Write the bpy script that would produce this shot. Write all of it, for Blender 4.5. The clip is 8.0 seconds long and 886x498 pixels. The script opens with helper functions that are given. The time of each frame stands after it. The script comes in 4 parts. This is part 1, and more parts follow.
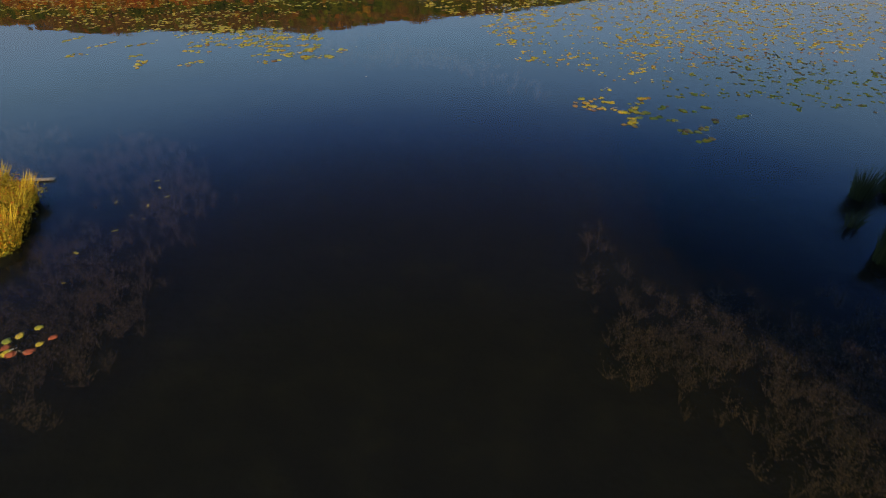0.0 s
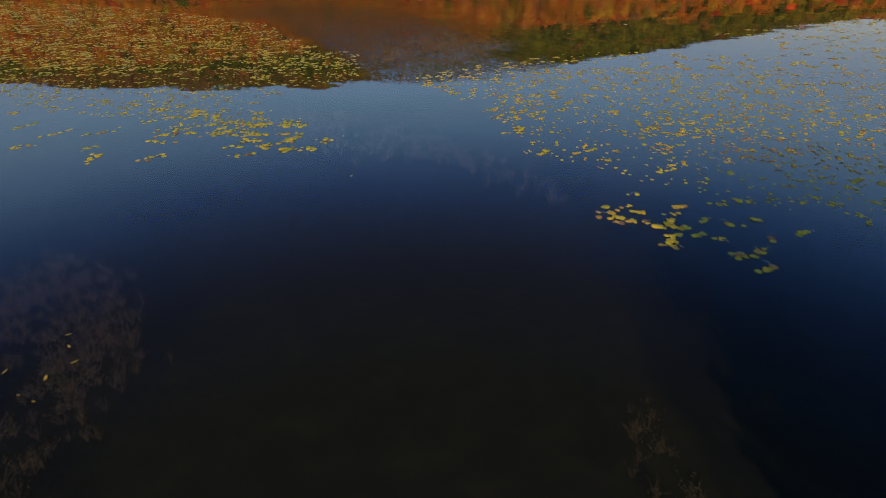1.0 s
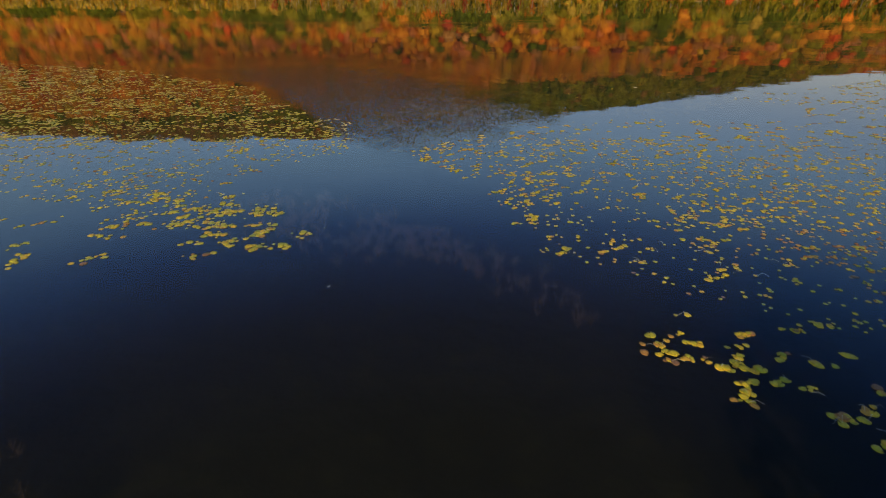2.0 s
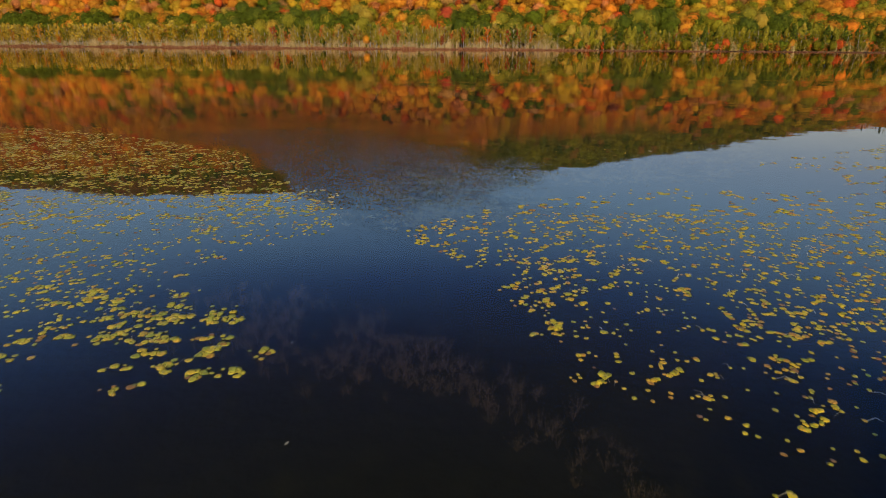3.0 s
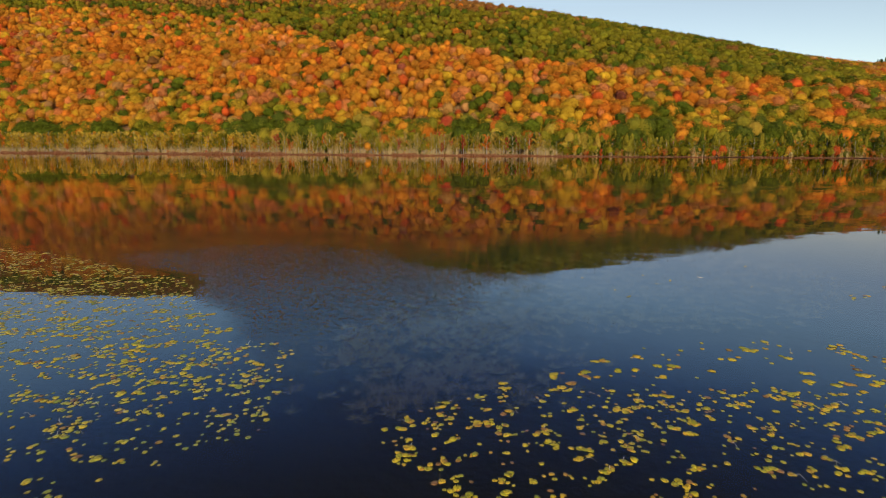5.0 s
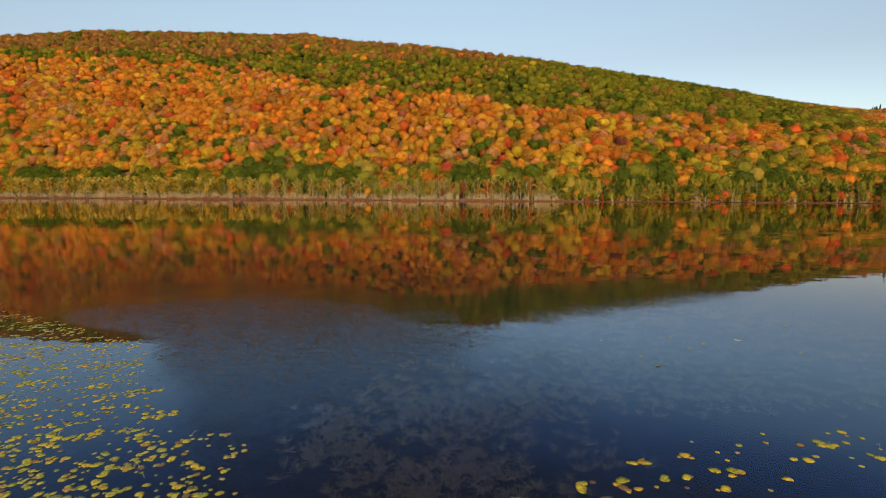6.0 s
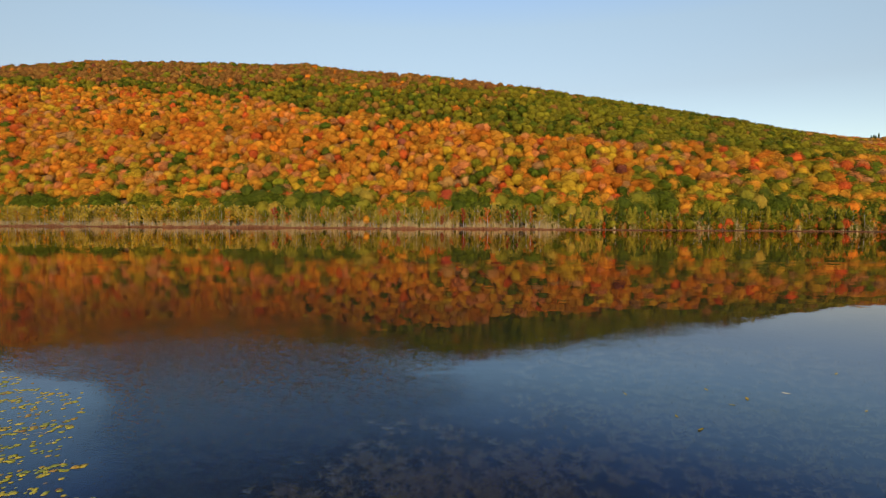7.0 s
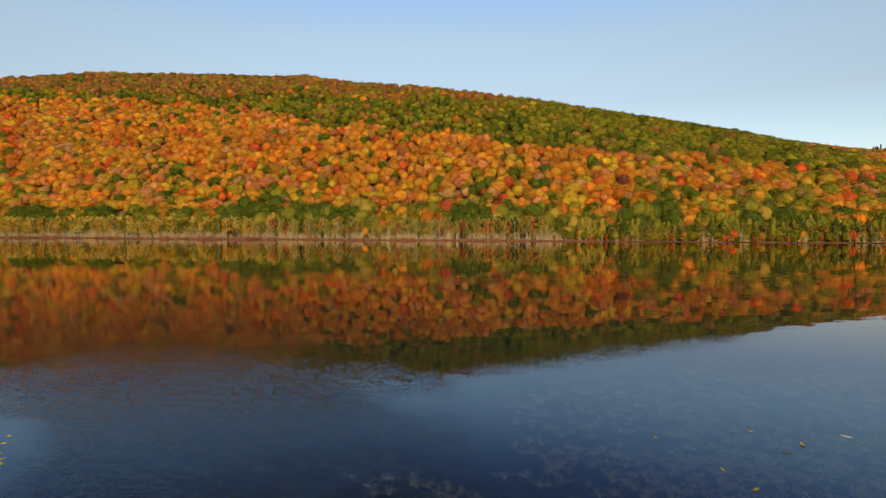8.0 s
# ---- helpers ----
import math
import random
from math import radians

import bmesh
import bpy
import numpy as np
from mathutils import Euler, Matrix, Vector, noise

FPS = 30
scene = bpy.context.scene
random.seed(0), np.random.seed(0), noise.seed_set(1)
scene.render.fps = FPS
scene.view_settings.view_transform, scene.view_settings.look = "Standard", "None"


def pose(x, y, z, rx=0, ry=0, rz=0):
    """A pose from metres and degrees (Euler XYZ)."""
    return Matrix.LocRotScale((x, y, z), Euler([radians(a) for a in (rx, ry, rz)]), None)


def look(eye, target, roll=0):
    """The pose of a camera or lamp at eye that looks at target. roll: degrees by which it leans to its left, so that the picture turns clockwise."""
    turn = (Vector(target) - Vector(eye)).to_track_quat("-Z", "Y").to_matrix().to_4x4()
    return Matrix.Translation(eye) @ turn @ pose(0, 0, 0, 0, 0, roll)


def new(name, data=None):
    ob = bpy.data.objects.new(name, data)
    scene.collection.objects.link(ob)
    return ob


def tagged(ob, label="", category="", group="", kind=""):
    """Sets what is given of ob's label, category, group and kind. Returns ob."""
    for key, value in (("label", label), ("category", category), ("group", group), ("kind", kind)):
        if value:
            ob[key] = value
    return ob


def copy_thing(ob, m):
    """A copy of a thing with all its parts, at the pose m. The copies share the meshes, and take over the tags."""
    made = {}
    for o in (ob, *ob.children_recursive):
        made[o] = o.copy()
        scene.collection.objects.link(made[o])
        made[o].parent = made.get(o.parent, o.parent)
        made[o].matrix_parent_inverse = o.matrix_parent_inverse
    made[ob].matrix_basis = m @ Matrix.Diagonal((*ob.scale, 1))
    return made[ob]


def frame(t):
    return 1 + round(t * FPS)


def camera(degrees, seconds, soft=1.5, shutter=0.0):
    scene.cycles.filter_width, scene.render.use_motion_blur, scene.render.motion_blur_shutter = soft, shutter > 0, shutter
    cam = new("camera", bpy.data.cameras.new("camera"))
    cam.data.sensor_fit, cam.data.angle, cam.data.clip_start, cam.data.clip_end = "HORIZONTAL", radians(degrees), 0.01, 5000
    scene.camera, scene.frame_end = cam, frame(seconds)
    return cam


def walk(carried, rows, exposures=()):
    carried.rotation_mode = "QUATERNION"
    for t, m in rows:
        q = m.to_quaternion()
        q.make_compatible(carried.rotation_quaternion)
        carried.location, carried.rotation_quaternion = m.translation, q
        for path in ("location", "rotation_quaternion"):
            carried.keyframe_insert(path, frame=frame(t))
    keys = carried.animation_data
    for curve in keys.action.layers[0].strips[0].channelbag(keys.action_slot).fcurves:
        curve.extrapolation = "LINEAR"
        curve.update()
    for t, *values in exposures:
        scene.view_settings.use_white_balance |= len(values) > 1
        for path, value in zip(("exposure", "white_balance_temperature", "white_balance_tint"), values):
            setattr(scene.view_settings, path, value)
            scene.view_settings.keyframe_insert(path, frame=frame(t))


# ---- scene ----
# A drone flies low over a lily pond towards a wooded hill in autumn.
# x to the right, y ahead over the water, z up; the water lies at z = 0.
cam = camera(76.8, 8.0, soft=0.72, shutter=0.2)
PATH = [
    (0, (0.248, -0.388, 10.248), (0.232, 1.216, 9.054), 0.15),
    (0.5, (0.300, 2.372, 10.312), (0.281, 4.027, 9.19), 0.15),
    (1, (0.297, 5.342, 10.349), (0.278, 7.047, 9.303), 0.2),
    (1.5, (0.282, 8.119, 10.393), (0.262, 9.864, 9.417), 0.2),
    (3, (0.14, 16.569, 10.189), (0.122, 18.43, 9.458), 0.05),
    (3.5, (0.125, 19.268, 10.109), (0.105, 21.16, 9.459), 0.0),
    (4, (0.111, 22.191, 10.046), (0.091, 24.111, 9.485), 0.0),
    (4.5, (0.124, 24.833, 9.996), (0.104, 26.775, 9.518), 0.0),
    (6, (0.384, 32.67, 9.742), (0.36, 34.656, 9.507), 0.0),
    (6.5, (0.454, 35.06, 9.676), (0.43, 37.052, 9.495), 0.0),
    (7, (0.547, 37.641, 9.603), (0.523, 39.637, 9.468), 0.0),
    (7.5, (0.633, 40.035, 9.522), (0.608, 42.033, 9.418), 0.0),
    (8, (0.693, 42.176, 9.498), (0.668, 44.174, 9.404), 0.0),
]
walk(cam, [(t, look(eye, target, roll)) for t, eye, target, roll in PATH])

# ---- sky and sun ----
SUN_UP, SUN_TURN = 28.0, 178.0   # degrees; the sun stands behind the camera's start
scene.view_settings.exposure = 0.6
world = bpy.data.worlds.new("world")
scene.world = world
world.use_nodes = True
wn = world.node_tree.nodes
sky = wn.new("ShaderNodeTexSky")
sky.sky_type, sky.sun_disc = "NISHITA", False
sky.sun_elevation, sky.sun_rotation = radians(SUN_UP), radians(SUN_TURN)
sky.air_density, sky.dust_density, sky.ozone_density = 0.9, 0.4, 1.0
# haze: paler and dimmer low down, a deeper blue higher up
wc, wz, wr, wm = wn.new("ShaderNodeTexCoord"), wn.new("ShaderNodeSeparateXYZ"), wn.new("ShaderNodeValToRGB"), wn.new("ShaderNodeMix")
wm.data_type, wm.blend_type = "RGBA", "MULTIPLY"
wm.inputs[0].default_value = 1.0
for at, tone in ((0.08, (0.75, 0.69, 0.62)), (0.20, (0.84, 0.71, 0.59)), (0.30, (1.05, 0.90, 0.72)), (0.36, (1.02, 0.97, 0.90)), (0.44, (0.84, 1.08, 1.48)), (0.54, (0.62, 1.02, 1.66)), (0.66, (0.46, 0.82, 1.36)), (0.85, (0.36, 0.64, 1.08))):
    stop = wr.color_ramp.elements.new(at)
    stop.color = (*tone, 1)
wr.color_ramp.elements.remove(wr.color_ramp.elements[0])
wr.color_ramp.elements.remove(wr.color_ramp.elements[-1])
wl = world.node_tree.links
wl.new(wc.outputs["Generated"], wz.inputs[0])
wl.new(wz.outputs[2], wr.inputs[0])
wl.new(sky.outputs[0], wm.inputs[6]), wl.new(wr.outputs[0], wm.inputs[7])
wl.new(wm.outputs[2], wn["Background"].inputs[0])
wn["Background"].inputs[1].default_value = 0.135
sun_data = bpy.data.lights.new("sun", "SUN")
sun_data.energy, sun_data.angle, sun_data.color = 2.9, radians(0.53), (1.0, 0.85, 0.62)
sun = new("sun", sun_data)
sun_way = Vector((math.sin(radians(SUN_TURN)) * math.cos(radians(SUN_UP)), math.cos(radians(SUN_TURN)) * math.cos(radians(SUN_UP)), math.sin(radians(SUN_UP))))
sun.matrix_world = look(sun_way * 100, (0, 0, 0))


# ---- materials ----
def shader(name, rough=0.7, spec=0.3):
    m = bpy.data.materials.new(name)
    m.use_nodes = True
    b = m.node_tree.nodes["Principled BSDF"]
    b.inputs["Roughness"].default_value = rough
    b.inputs["Specular IOR Level"].default_value = spec
    return m, m.node_tree.nodes, m.node_tree.links, b


def ramp(nodes, links, fac, stops):
    r = nodes.new("ShaderNodeValToRGB")
    while len(r.color_ramp.elements) < len(stops):
        r.color_ramp.elements.new(0.5)
    for e, (p, c) in zip(r.color_ramp.elements, stops):
        e.position, e.color = p, (*c, 1)
    links.new(fac, r.inputs[0])
    return r.outputs[0]


def noise_node(nodes, links, scale, detail=4, coord="Object", stretch=None):
    n = nodes.new("ShaderNodeTexNoise")
    n.inputs["Scale"].default_value, n.inputs["Detail"].default_value = scale, detail
    c = nodes.new("ShaderNodeTexCoord")
    src = c.outputs[coord]
    if stretch:
        mp = nodes.new("ShaderNodeMapping")
        mp.inputs["Scale"].default_value = stretch
        links.new(src, mp.inputs[0])
        src = mp.outputs[0]
    links.new(src, n.inputs["Vector"])
    return n.outputs["Fac"]


def times(nodes, links, a, b):
    """Two colours multiplied."""
    mx = nodes.new("ShaderNodeMix")
    mx.data_type, mx.blend_type = "RGBA", "MULTIPLY"
    mx.inputs[0].default_value = 1.0
    links.new(a, mx.inputs[6]), links.new(b, mx.inputs[7])
    return mx.outputs[2]


def bumped(nodes, links, b, height, strength, distance):
    n = nodes.new("ShaderNodeBump")
    n.inputs["Strength"].default_value, n.inputs["Distance"].default_value = strength, distance
    links.new(height, n.inputs["Height"])
    links.new(n.outputs[0], b.inputs["Normal"])


def leafy(m, nodes, links, b, colour, through_light):
    """Leaves: the gloss of the Principled shader with some light passing through."""
    links.new(colour, b.inputs["Base Color"])
    t = nodes.new("ShaderNodeBsdfTranslucent")
    links.new(colour, t.inputs[0])
    mix = nodes.new("ShaderNodeMixShader")
    mix.inputs[0].default_value = through_light
    links.new(b.outputs[0], mix.inputs[1]), links.new(t.outputs[0], mix.inputs[2])
    links.new(mix.outputs[0], nodes["Material Output"].inputs[0])
    return m


def foliage(name, dark, mid, light):
    """Leaves that vary from clump to clump and from tree to tree."""
    m, n, l, b = shader(name, 0.72, 0.06)
    g = n.new("ShaderNodeNewGeometry")
    c = ramp(n, l, g.outputs["Random Per Island"], [(0.0, dark), (0.5, mid), (1.0, light)])
    o = n.new("ShaderNodeObjectInfo")
    v = ramp(n, l, o.outputs["Random"], [(0.0, (0.78, 0.84, 0.8)), (0.5, (1, 1, 1)), (1.0, (1.12, 1.05, 1.0))])
    return leafy(m, n, l, b, times(n, l, c, v), 0.18)


def wood_bark(name, dark, light, scale=6.0):
    m, n, l, b = shader(name, 0.85, 0.2)
    f = noise_node(n, l, scale, 6, stretch=(1, 1, 0.2))
    l.new(ramp(n, l, f, [(0.3, dark), (0.7, light)]), b.inputs["Base Color"])
    bumped(n, l, b, f, 0.5, 0.03)
    return m


def forest_leaves():
    """The woods on the hill: each tree has its own tint, each clump its own shade of it."""
    m, n, l, b = shader("forest_leaves", 0.75, 0.04)
    a = n.new("ShaderNodeAttribute")
    a.attribute_name = "tint"
    g = n.new("ShaderNodeNewGeometry")
    v = ramp(n, l, g.outputs["Random Per Island"], [(0.0, (0.50, 0.48, 0.50)), (0.5, (1.0, 1.0, 1.0)), (1.0, (1.44, 1.44, 1.30))])
    return leafy(m, n, l, b, times(n, l, a.outputs["Color"], v), 0.24)


def pad_leaf(name, stops):
    """Floating leaves turning from green to yellow, with brown rims and spots."""
    m, n, l, b = shader(name, 0.5, 0.14)
    g = n.new("ShaderNodeNewGeometry")
    o = n.new("ShaderNodeObjectInfo")
    add = n.new("ShaderNodeMath")
    add.operation = "ADD"
    l.new(g.outputs["Random Per Island"], add.inputs[0]), l.new(o.outputs["Random"], add.inputs[1])
    fr = n.new("ShaderNodeMath")
    fr.operation = "FRACT"
    l.new(add.outputs[0], fr.inputs[0])
    c = ramp(n, l, fr.outputs[0], stops)
    spots = ramp(n, l, noise_node(n, l, 14.0, 4), [(0.36, (0.45, 0.33, 0.25)), (0.5, (1, 1, 1))])
    fade = ramp(n, l, noise_node(n, l, 3.0, 3), [(0.3, (0.8, 0.9, 0.8)), (0.7, (1.1, 1.05, 1.0))])
    c = times(n, l, times(n, l, c, spots), fade)
    bumped(n, l, b, noise_node(n, l, 25.0, 3), 0.3, 0.01)
    return leafy(m, n, l, b, c, 0.1)


def land():
    """Dark mud under the water, brown leaf litter on the hill."""
    m, n, l, b = shader("mud_and_leaf_litter", 0.95, 0.1)
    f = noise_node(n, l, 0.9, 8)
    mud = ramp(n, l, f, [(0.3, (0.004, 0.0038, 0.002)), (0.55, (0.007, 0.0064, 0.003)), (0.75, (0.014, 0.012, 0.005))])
    litter = ramp(n, l, f, [(0.3, (0.10, 0.055, 0.022)), (0.55, (0.19, 0.10, 0.035)), (0.75, (0.28, 0.16, 0.05))])
    xyz = n.new("ShaderNodeSeparateXYZ")
    l.new(n.new("ShaderNodeNewGeometry").outputs["Position"], xyz.inputs[0])
    q = n.new("ShaderNodeMapRange")
    q.inputs["From Min"].default_value, q.inputs["From Max"].default_value = 0.05, 0.5
    l.new(xyz.outputs[2], q.inputs["Value"])
    # mud colour darkened with depth, painting in the light that deep water absorbs
    water_murk = n.new("ShaderNodeMapRange")
    water_murk.inputs["From Min"].default_value, water_murk.inputs["From Max"].default_value = -3.0, -1.3
    l.new(xyz.outputs[2], water_murk.inputs["Value"])
    mud = times(n, l, mud, ramp(n, l, water_murk.outputs["Result"], [(0.0, (0.76, 0.84, 0.90)), (1.0, (0.95, 1.0, 1.0))]))
    mx = n.new("ShaderNodeMix")
    mx.data_type = "RGBA"
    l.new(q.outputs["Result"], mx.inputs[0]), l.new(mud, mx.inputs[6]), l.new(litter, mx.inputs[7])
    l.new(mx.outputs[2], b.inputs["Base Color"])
    bumped(n, l, b, f, 0.6, 0.2)
    return m


def pond_water():
    """Clear brown water: gloss by a hand-set curve over the viewing angle, its reflections tinted, cut at steep angles
    as by a polariser, over a tinted clear body. A wind-ruffled patch lies in the middle of the pond.
    """
    m = bpy.data.materials.new("pond_water")
    m.use_nodes = True
    n, l = m.node_tree.nodes, m.node_tree.links
    n.remove(n["Principled BSDF"])
    pos = n.new("ShaderNodeNewGeometry").outputs["Position"]

    def op(kind, a, b=None, c=None):
        q = n.new("ShaderNodeMath")
        q.operation = kind
        for i, v in enumerate((a, b, c)):
            if v is None:
                continue
            if isinstance(v, (int, float)):
                q.inputs[i].default_value = v
            else:
                l.new(v, q.inputs[i])
        return q.outputs[0]

    def noise_at(scale, detail, stretch=(1, 1, 1), turn=0.0):
        mp = n.new("ShaderNodeMapping")
        mp.inputs["Scale"].default_value, mp.inputs["Rotation"].default_value = stretch, (0, 0, radians(turn))
        l.new(pos, mp.inputs[0])
        t = n.new("ShaderNodeTexNoise")
        t.inputs["Scale"].default_value, t.inputs["Detail"].default_value = scale, detail
        l.new(mp.outputs[0], t.inputs["Vector"])
        return t.outputs["Fac"]

    # the ruffled patch: an oblong lying from far left to near middle, held off by the leaves at its left
    mp = n.new("ShaderNodeMapping")
    mp.vector_type = "TEXTURE"
    mp.inputs["Location"].default_value, mp.inputs["Rotation"].default_value, mp.inputs["Scale"].default_value = (-11.5, 66.0, 0), (0, 0, radians(37)), (15.0, 26.0, 1)
    l.new(pos, mp.inputs[0])
    ln = n.new("ShaderNodeVectorMath")
    ln.operation = "LENGTH"
    l.new(mp.outputs[0], ln.inputs[0])

    def stepped(value, lo, hi):
        q = n.new("ShaderNodeMapRange")
        q.interpolation_type = "SMOOTHSTEP"
        q.inputs["From Min"].default_value, q.inputs["From Max"].default_value = lo, hi
        l.new(value, q.inputs["Value"])
        return q.outputs["Result"]

    xyz = n.new("ShaderNodeSeparateXYZ")
    l.new(pos, xyz.inputs[0])
    wander = op("SUBTRACT", noise_at(0.22, 4), 0.5)
    off_leaves = op("MULTIPLY_ADD", xyz.outputs[0], 0.858, op("MULTIPLY_ADD", xyz.outputs[1], 0.515, -18.5))
    off_far = op("MULTIPLY_ADD", xyz.outputs[0], 0.38, op("MULTIPLY_ADD", xyz.outputs[1], 0.925, -55.0))
    patch = op("MULTIPLY", stepped(op("MULTIPLY_ADD", wander, 0.8, ln.outputs["Value"]), 1.15, 0.4), stepped(op("MULTIPLY_ADD", wander, 3.0, op("MAXIMUM", off_leaves, off_far)), -0.6, 1.6))
    # beyond its far rim the gloss is cut by hand to darken the reflection
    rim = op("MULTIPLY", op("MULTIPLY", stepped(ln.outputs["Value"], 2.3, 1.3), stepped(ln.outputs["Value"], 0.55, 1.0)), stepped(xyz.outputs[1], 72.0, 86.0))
    # a fainter cat's-paw to the right of it
    mp3 = n.new("ShaderNodeMapping")
    mp3.vector_type = "TEXTURE"
    mp3.inputs["Location"].default_value, mp3.inputs["Rotation"].default_value, mp3.inputs["Scale"].default_value = (12.0, 80.0, 0), (0, 0, radians(20)), (19.0, 9.0, 1)
    l.new(pos, mp3.inputs[0])
    ln3 = n.new("ShaderNodeVectorMath")
    ln3.operation = "LENGTH"
    l.new(mp3.outputs[0], ln3.inputs[0])
    paw = stepped(op("MULTIPLY_ADD", wander, 0.9, ln3.outputs["Value"]), 1.2, 0.4)
    # long calm and breathed-on streaks over the open water
    streak = stepped(noise_at(0.035, 3, (0.35, 1.6, 1), 8), 0.50, 0.72)
    # thin wind lines on the far water
    lines = op("MULTIPLY", stepped(noise_at(0.06, 2, (0.10, 2.4, 1), -7), 0.58, 0.66), stepped(xyz.outputs[1], 90.0, 140.0))
    # a wider, fainter breath of wind round the patch
    mp2 = n.new("ShaderNodeMapping")
    mp2.vector_type = "TEXTURE"
    mp2.inputs["Location"].default_value, mp2.inputs["Scale"].default_value = (-55.0, 120.0, 0), (58.0, 70.0, 1)
    l.new(pos, mp2.inputs[0])
    ln2 = n.new("ShaderNodeVectorMath")
    ln2.operation = "LENGTH"
    l.new(mp2.outputs[0], ln2.inputs[0])
    breath = stepped(op("MULTIPLY_ADD", wander, 0.5, ln2.outputs["Value"]), 1.0, 0.5)
    rough = op("ADD", op("MULTIPLY_ADD", streak, 0.022, op("MULTIPLY_ADD", lines, 0.05, 0.020)), op("ADD", op("MULTIPLY", patch, 0.04), op("MULTIPLY", breath, 0.014)))

    def slopes(scale, stretch, turn, much):
        """A tilt of the surface from chance waves."""
        m2 = n.new("ShaderNodeMapping")
        m2.inputs["Scale"].default_value, m2.inputs["Rotation"].default_value = stretch, (0, 0, radians(turn))
        l.new(pos, m2.inputs[0])
        t = n.new("ShaderNodeTexNoise")
        t.inputs["Scale"].default_value, t.inputs["Detail"].default_value = scale, 2
        l.new(m2.outputs[0], t.inputs["Vector"])
        sub = n.new("ShaderNodeVectorMath")
        sub.operation = "SUBTRACT"
        sub.inputs[1].default_value = (0.5, 0.5, 0.5)
        l.new(t.outputs["Color"], sub.inputs[0])
        sc = n.new("ShaderNodeVectorMath")
        sc.operation = "SCALE"
        l.new(sub.outputs[0], sc.inputs[0])
        if isinstance(much, float):
            sc.inputs["Scale"].default_value = much
        else:
            l.new(much, sc.inputs["Scale"])
        return sc.outputs[0]

    def vsum(a, b):
        q = n.new("ShaderNodeVectorMath")
        q.operation = "ADD"
        l.new(a, q.inputs[0])
        if isinstance(b, tuple):
            q.inputs[1].default_value = b
        else:
            l.new(b, q.inputs[1])
        return q.outputs[0]

    tilt = vsum(vsum(slopes(8.5, (0.8, 1.1, 1), 20, op("MULTIPLY_ADD", op("MAXIMUM", patch, op("MULTIPLY", paw, 0.15)), 0.36, op("MULTIPLY_ADD", breath, 0.012, op("MULTIPLY_ADD", lines, 0.07, 0.001)))), slopes(0.5, (0.7, 1.5, 1), 10, 0.012)), (0.0, 0.0, 0.0))
    flat = n.new("ShaderNodeVectorMath")
    flat.operation = "MULTIPLY"
    flat.inputs[1].default_value = (1, 1, 0)
    l.new(tilt, flat.inputs[0])
    nrm = n.new("ShaderNodeVectorMath")
    nrm.operation = "NORMALIZE"
    l.new(vsum(flat.outputs[0], (0, 0, 1.0)), nrm.inputs[0])
    bump = nrm
    facing = n.new("ShaderNodeLayerWeight")
    facing.inputs["Blend"].default_value = 0.5
    l.new(bump.outputs[0], facing.inputs["Normal"])
    # the share of light that is mirrored, from steep to grazing views
    share = n.new("ShaderNodeFloatCurve")
    curve = share.mapping.curves[0]
    for at, much in ((0.0, 0.001), (0.134, 0.001), (0.357, 0.004), (0.5, 0.021), (0.577, 0.062), (0.658, 0.185), (0.70, 0.245), (0.741, 0.305), (0.792, 0.345), (0.826, 0.385), (0.861, 0.46), (0.90, 0.60), (0.94, 0.88), (0.965, 1.0), (1.0, 1.0)):
        if at in (0.0, 1.0):
            curve.points[0 if at == 0.0 else -1].location = (at, much)
        else:
            curve.points.new(at, much)
    share.mapping.update()
    l.new(facing.outputs["Facing"], share.inputs["Value"])
    # masks lower the mirrored share, dimming the reflection in patch, rim and cat's-paw
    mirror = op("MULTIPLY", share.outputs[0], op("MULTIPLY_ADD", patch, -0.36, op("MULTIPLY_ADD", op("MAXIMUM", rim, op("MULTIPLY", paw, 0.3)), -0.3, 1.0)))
    # reflection colour painted by angle: blue for the sky, warm for the hill
    gloss = n.new("ShaderNodeBsdfGlossy")
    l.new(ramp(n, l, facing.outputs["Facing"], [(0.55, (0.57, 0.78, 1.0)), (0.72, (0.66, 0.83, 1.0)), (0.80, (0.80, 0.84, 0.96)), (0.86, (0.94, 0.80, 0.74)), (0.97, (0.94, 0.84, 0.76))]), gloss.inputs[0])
    l.new(rough, gloss.inputs["Roughness"]), l.new(bump.outputs[0], gloss.inputs["Normal"])
    body = n.new("ShaderNodeBsdfTransparent")
    body.inputs[0].default_value = (0.72, 0.70, 0.54, 1)
    # fine silt held in the water, which the sun lights
    water_murk = n.new("ShaderNodeBsdfDiffuse")
    water_murk.inputs[0].default_value = (0.105, 0.098, 0.074, 1)
    cloudy = n.new("ShaderNodeMixShader")
    cloudy.inputs[0].default_value = 0.045
    l.new(body.outputs[0], cloudy.inputs[1]), l.new(water_murk.outputs[0], cloudy.inputs[2])
    mix = n.new("ShaderNodeMixShader")
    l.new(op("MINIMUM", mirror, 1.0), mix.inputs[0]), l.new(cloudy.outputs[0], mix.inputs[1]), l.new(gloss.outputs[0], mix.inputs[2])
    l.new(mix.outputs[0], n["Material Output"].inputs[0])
    return m


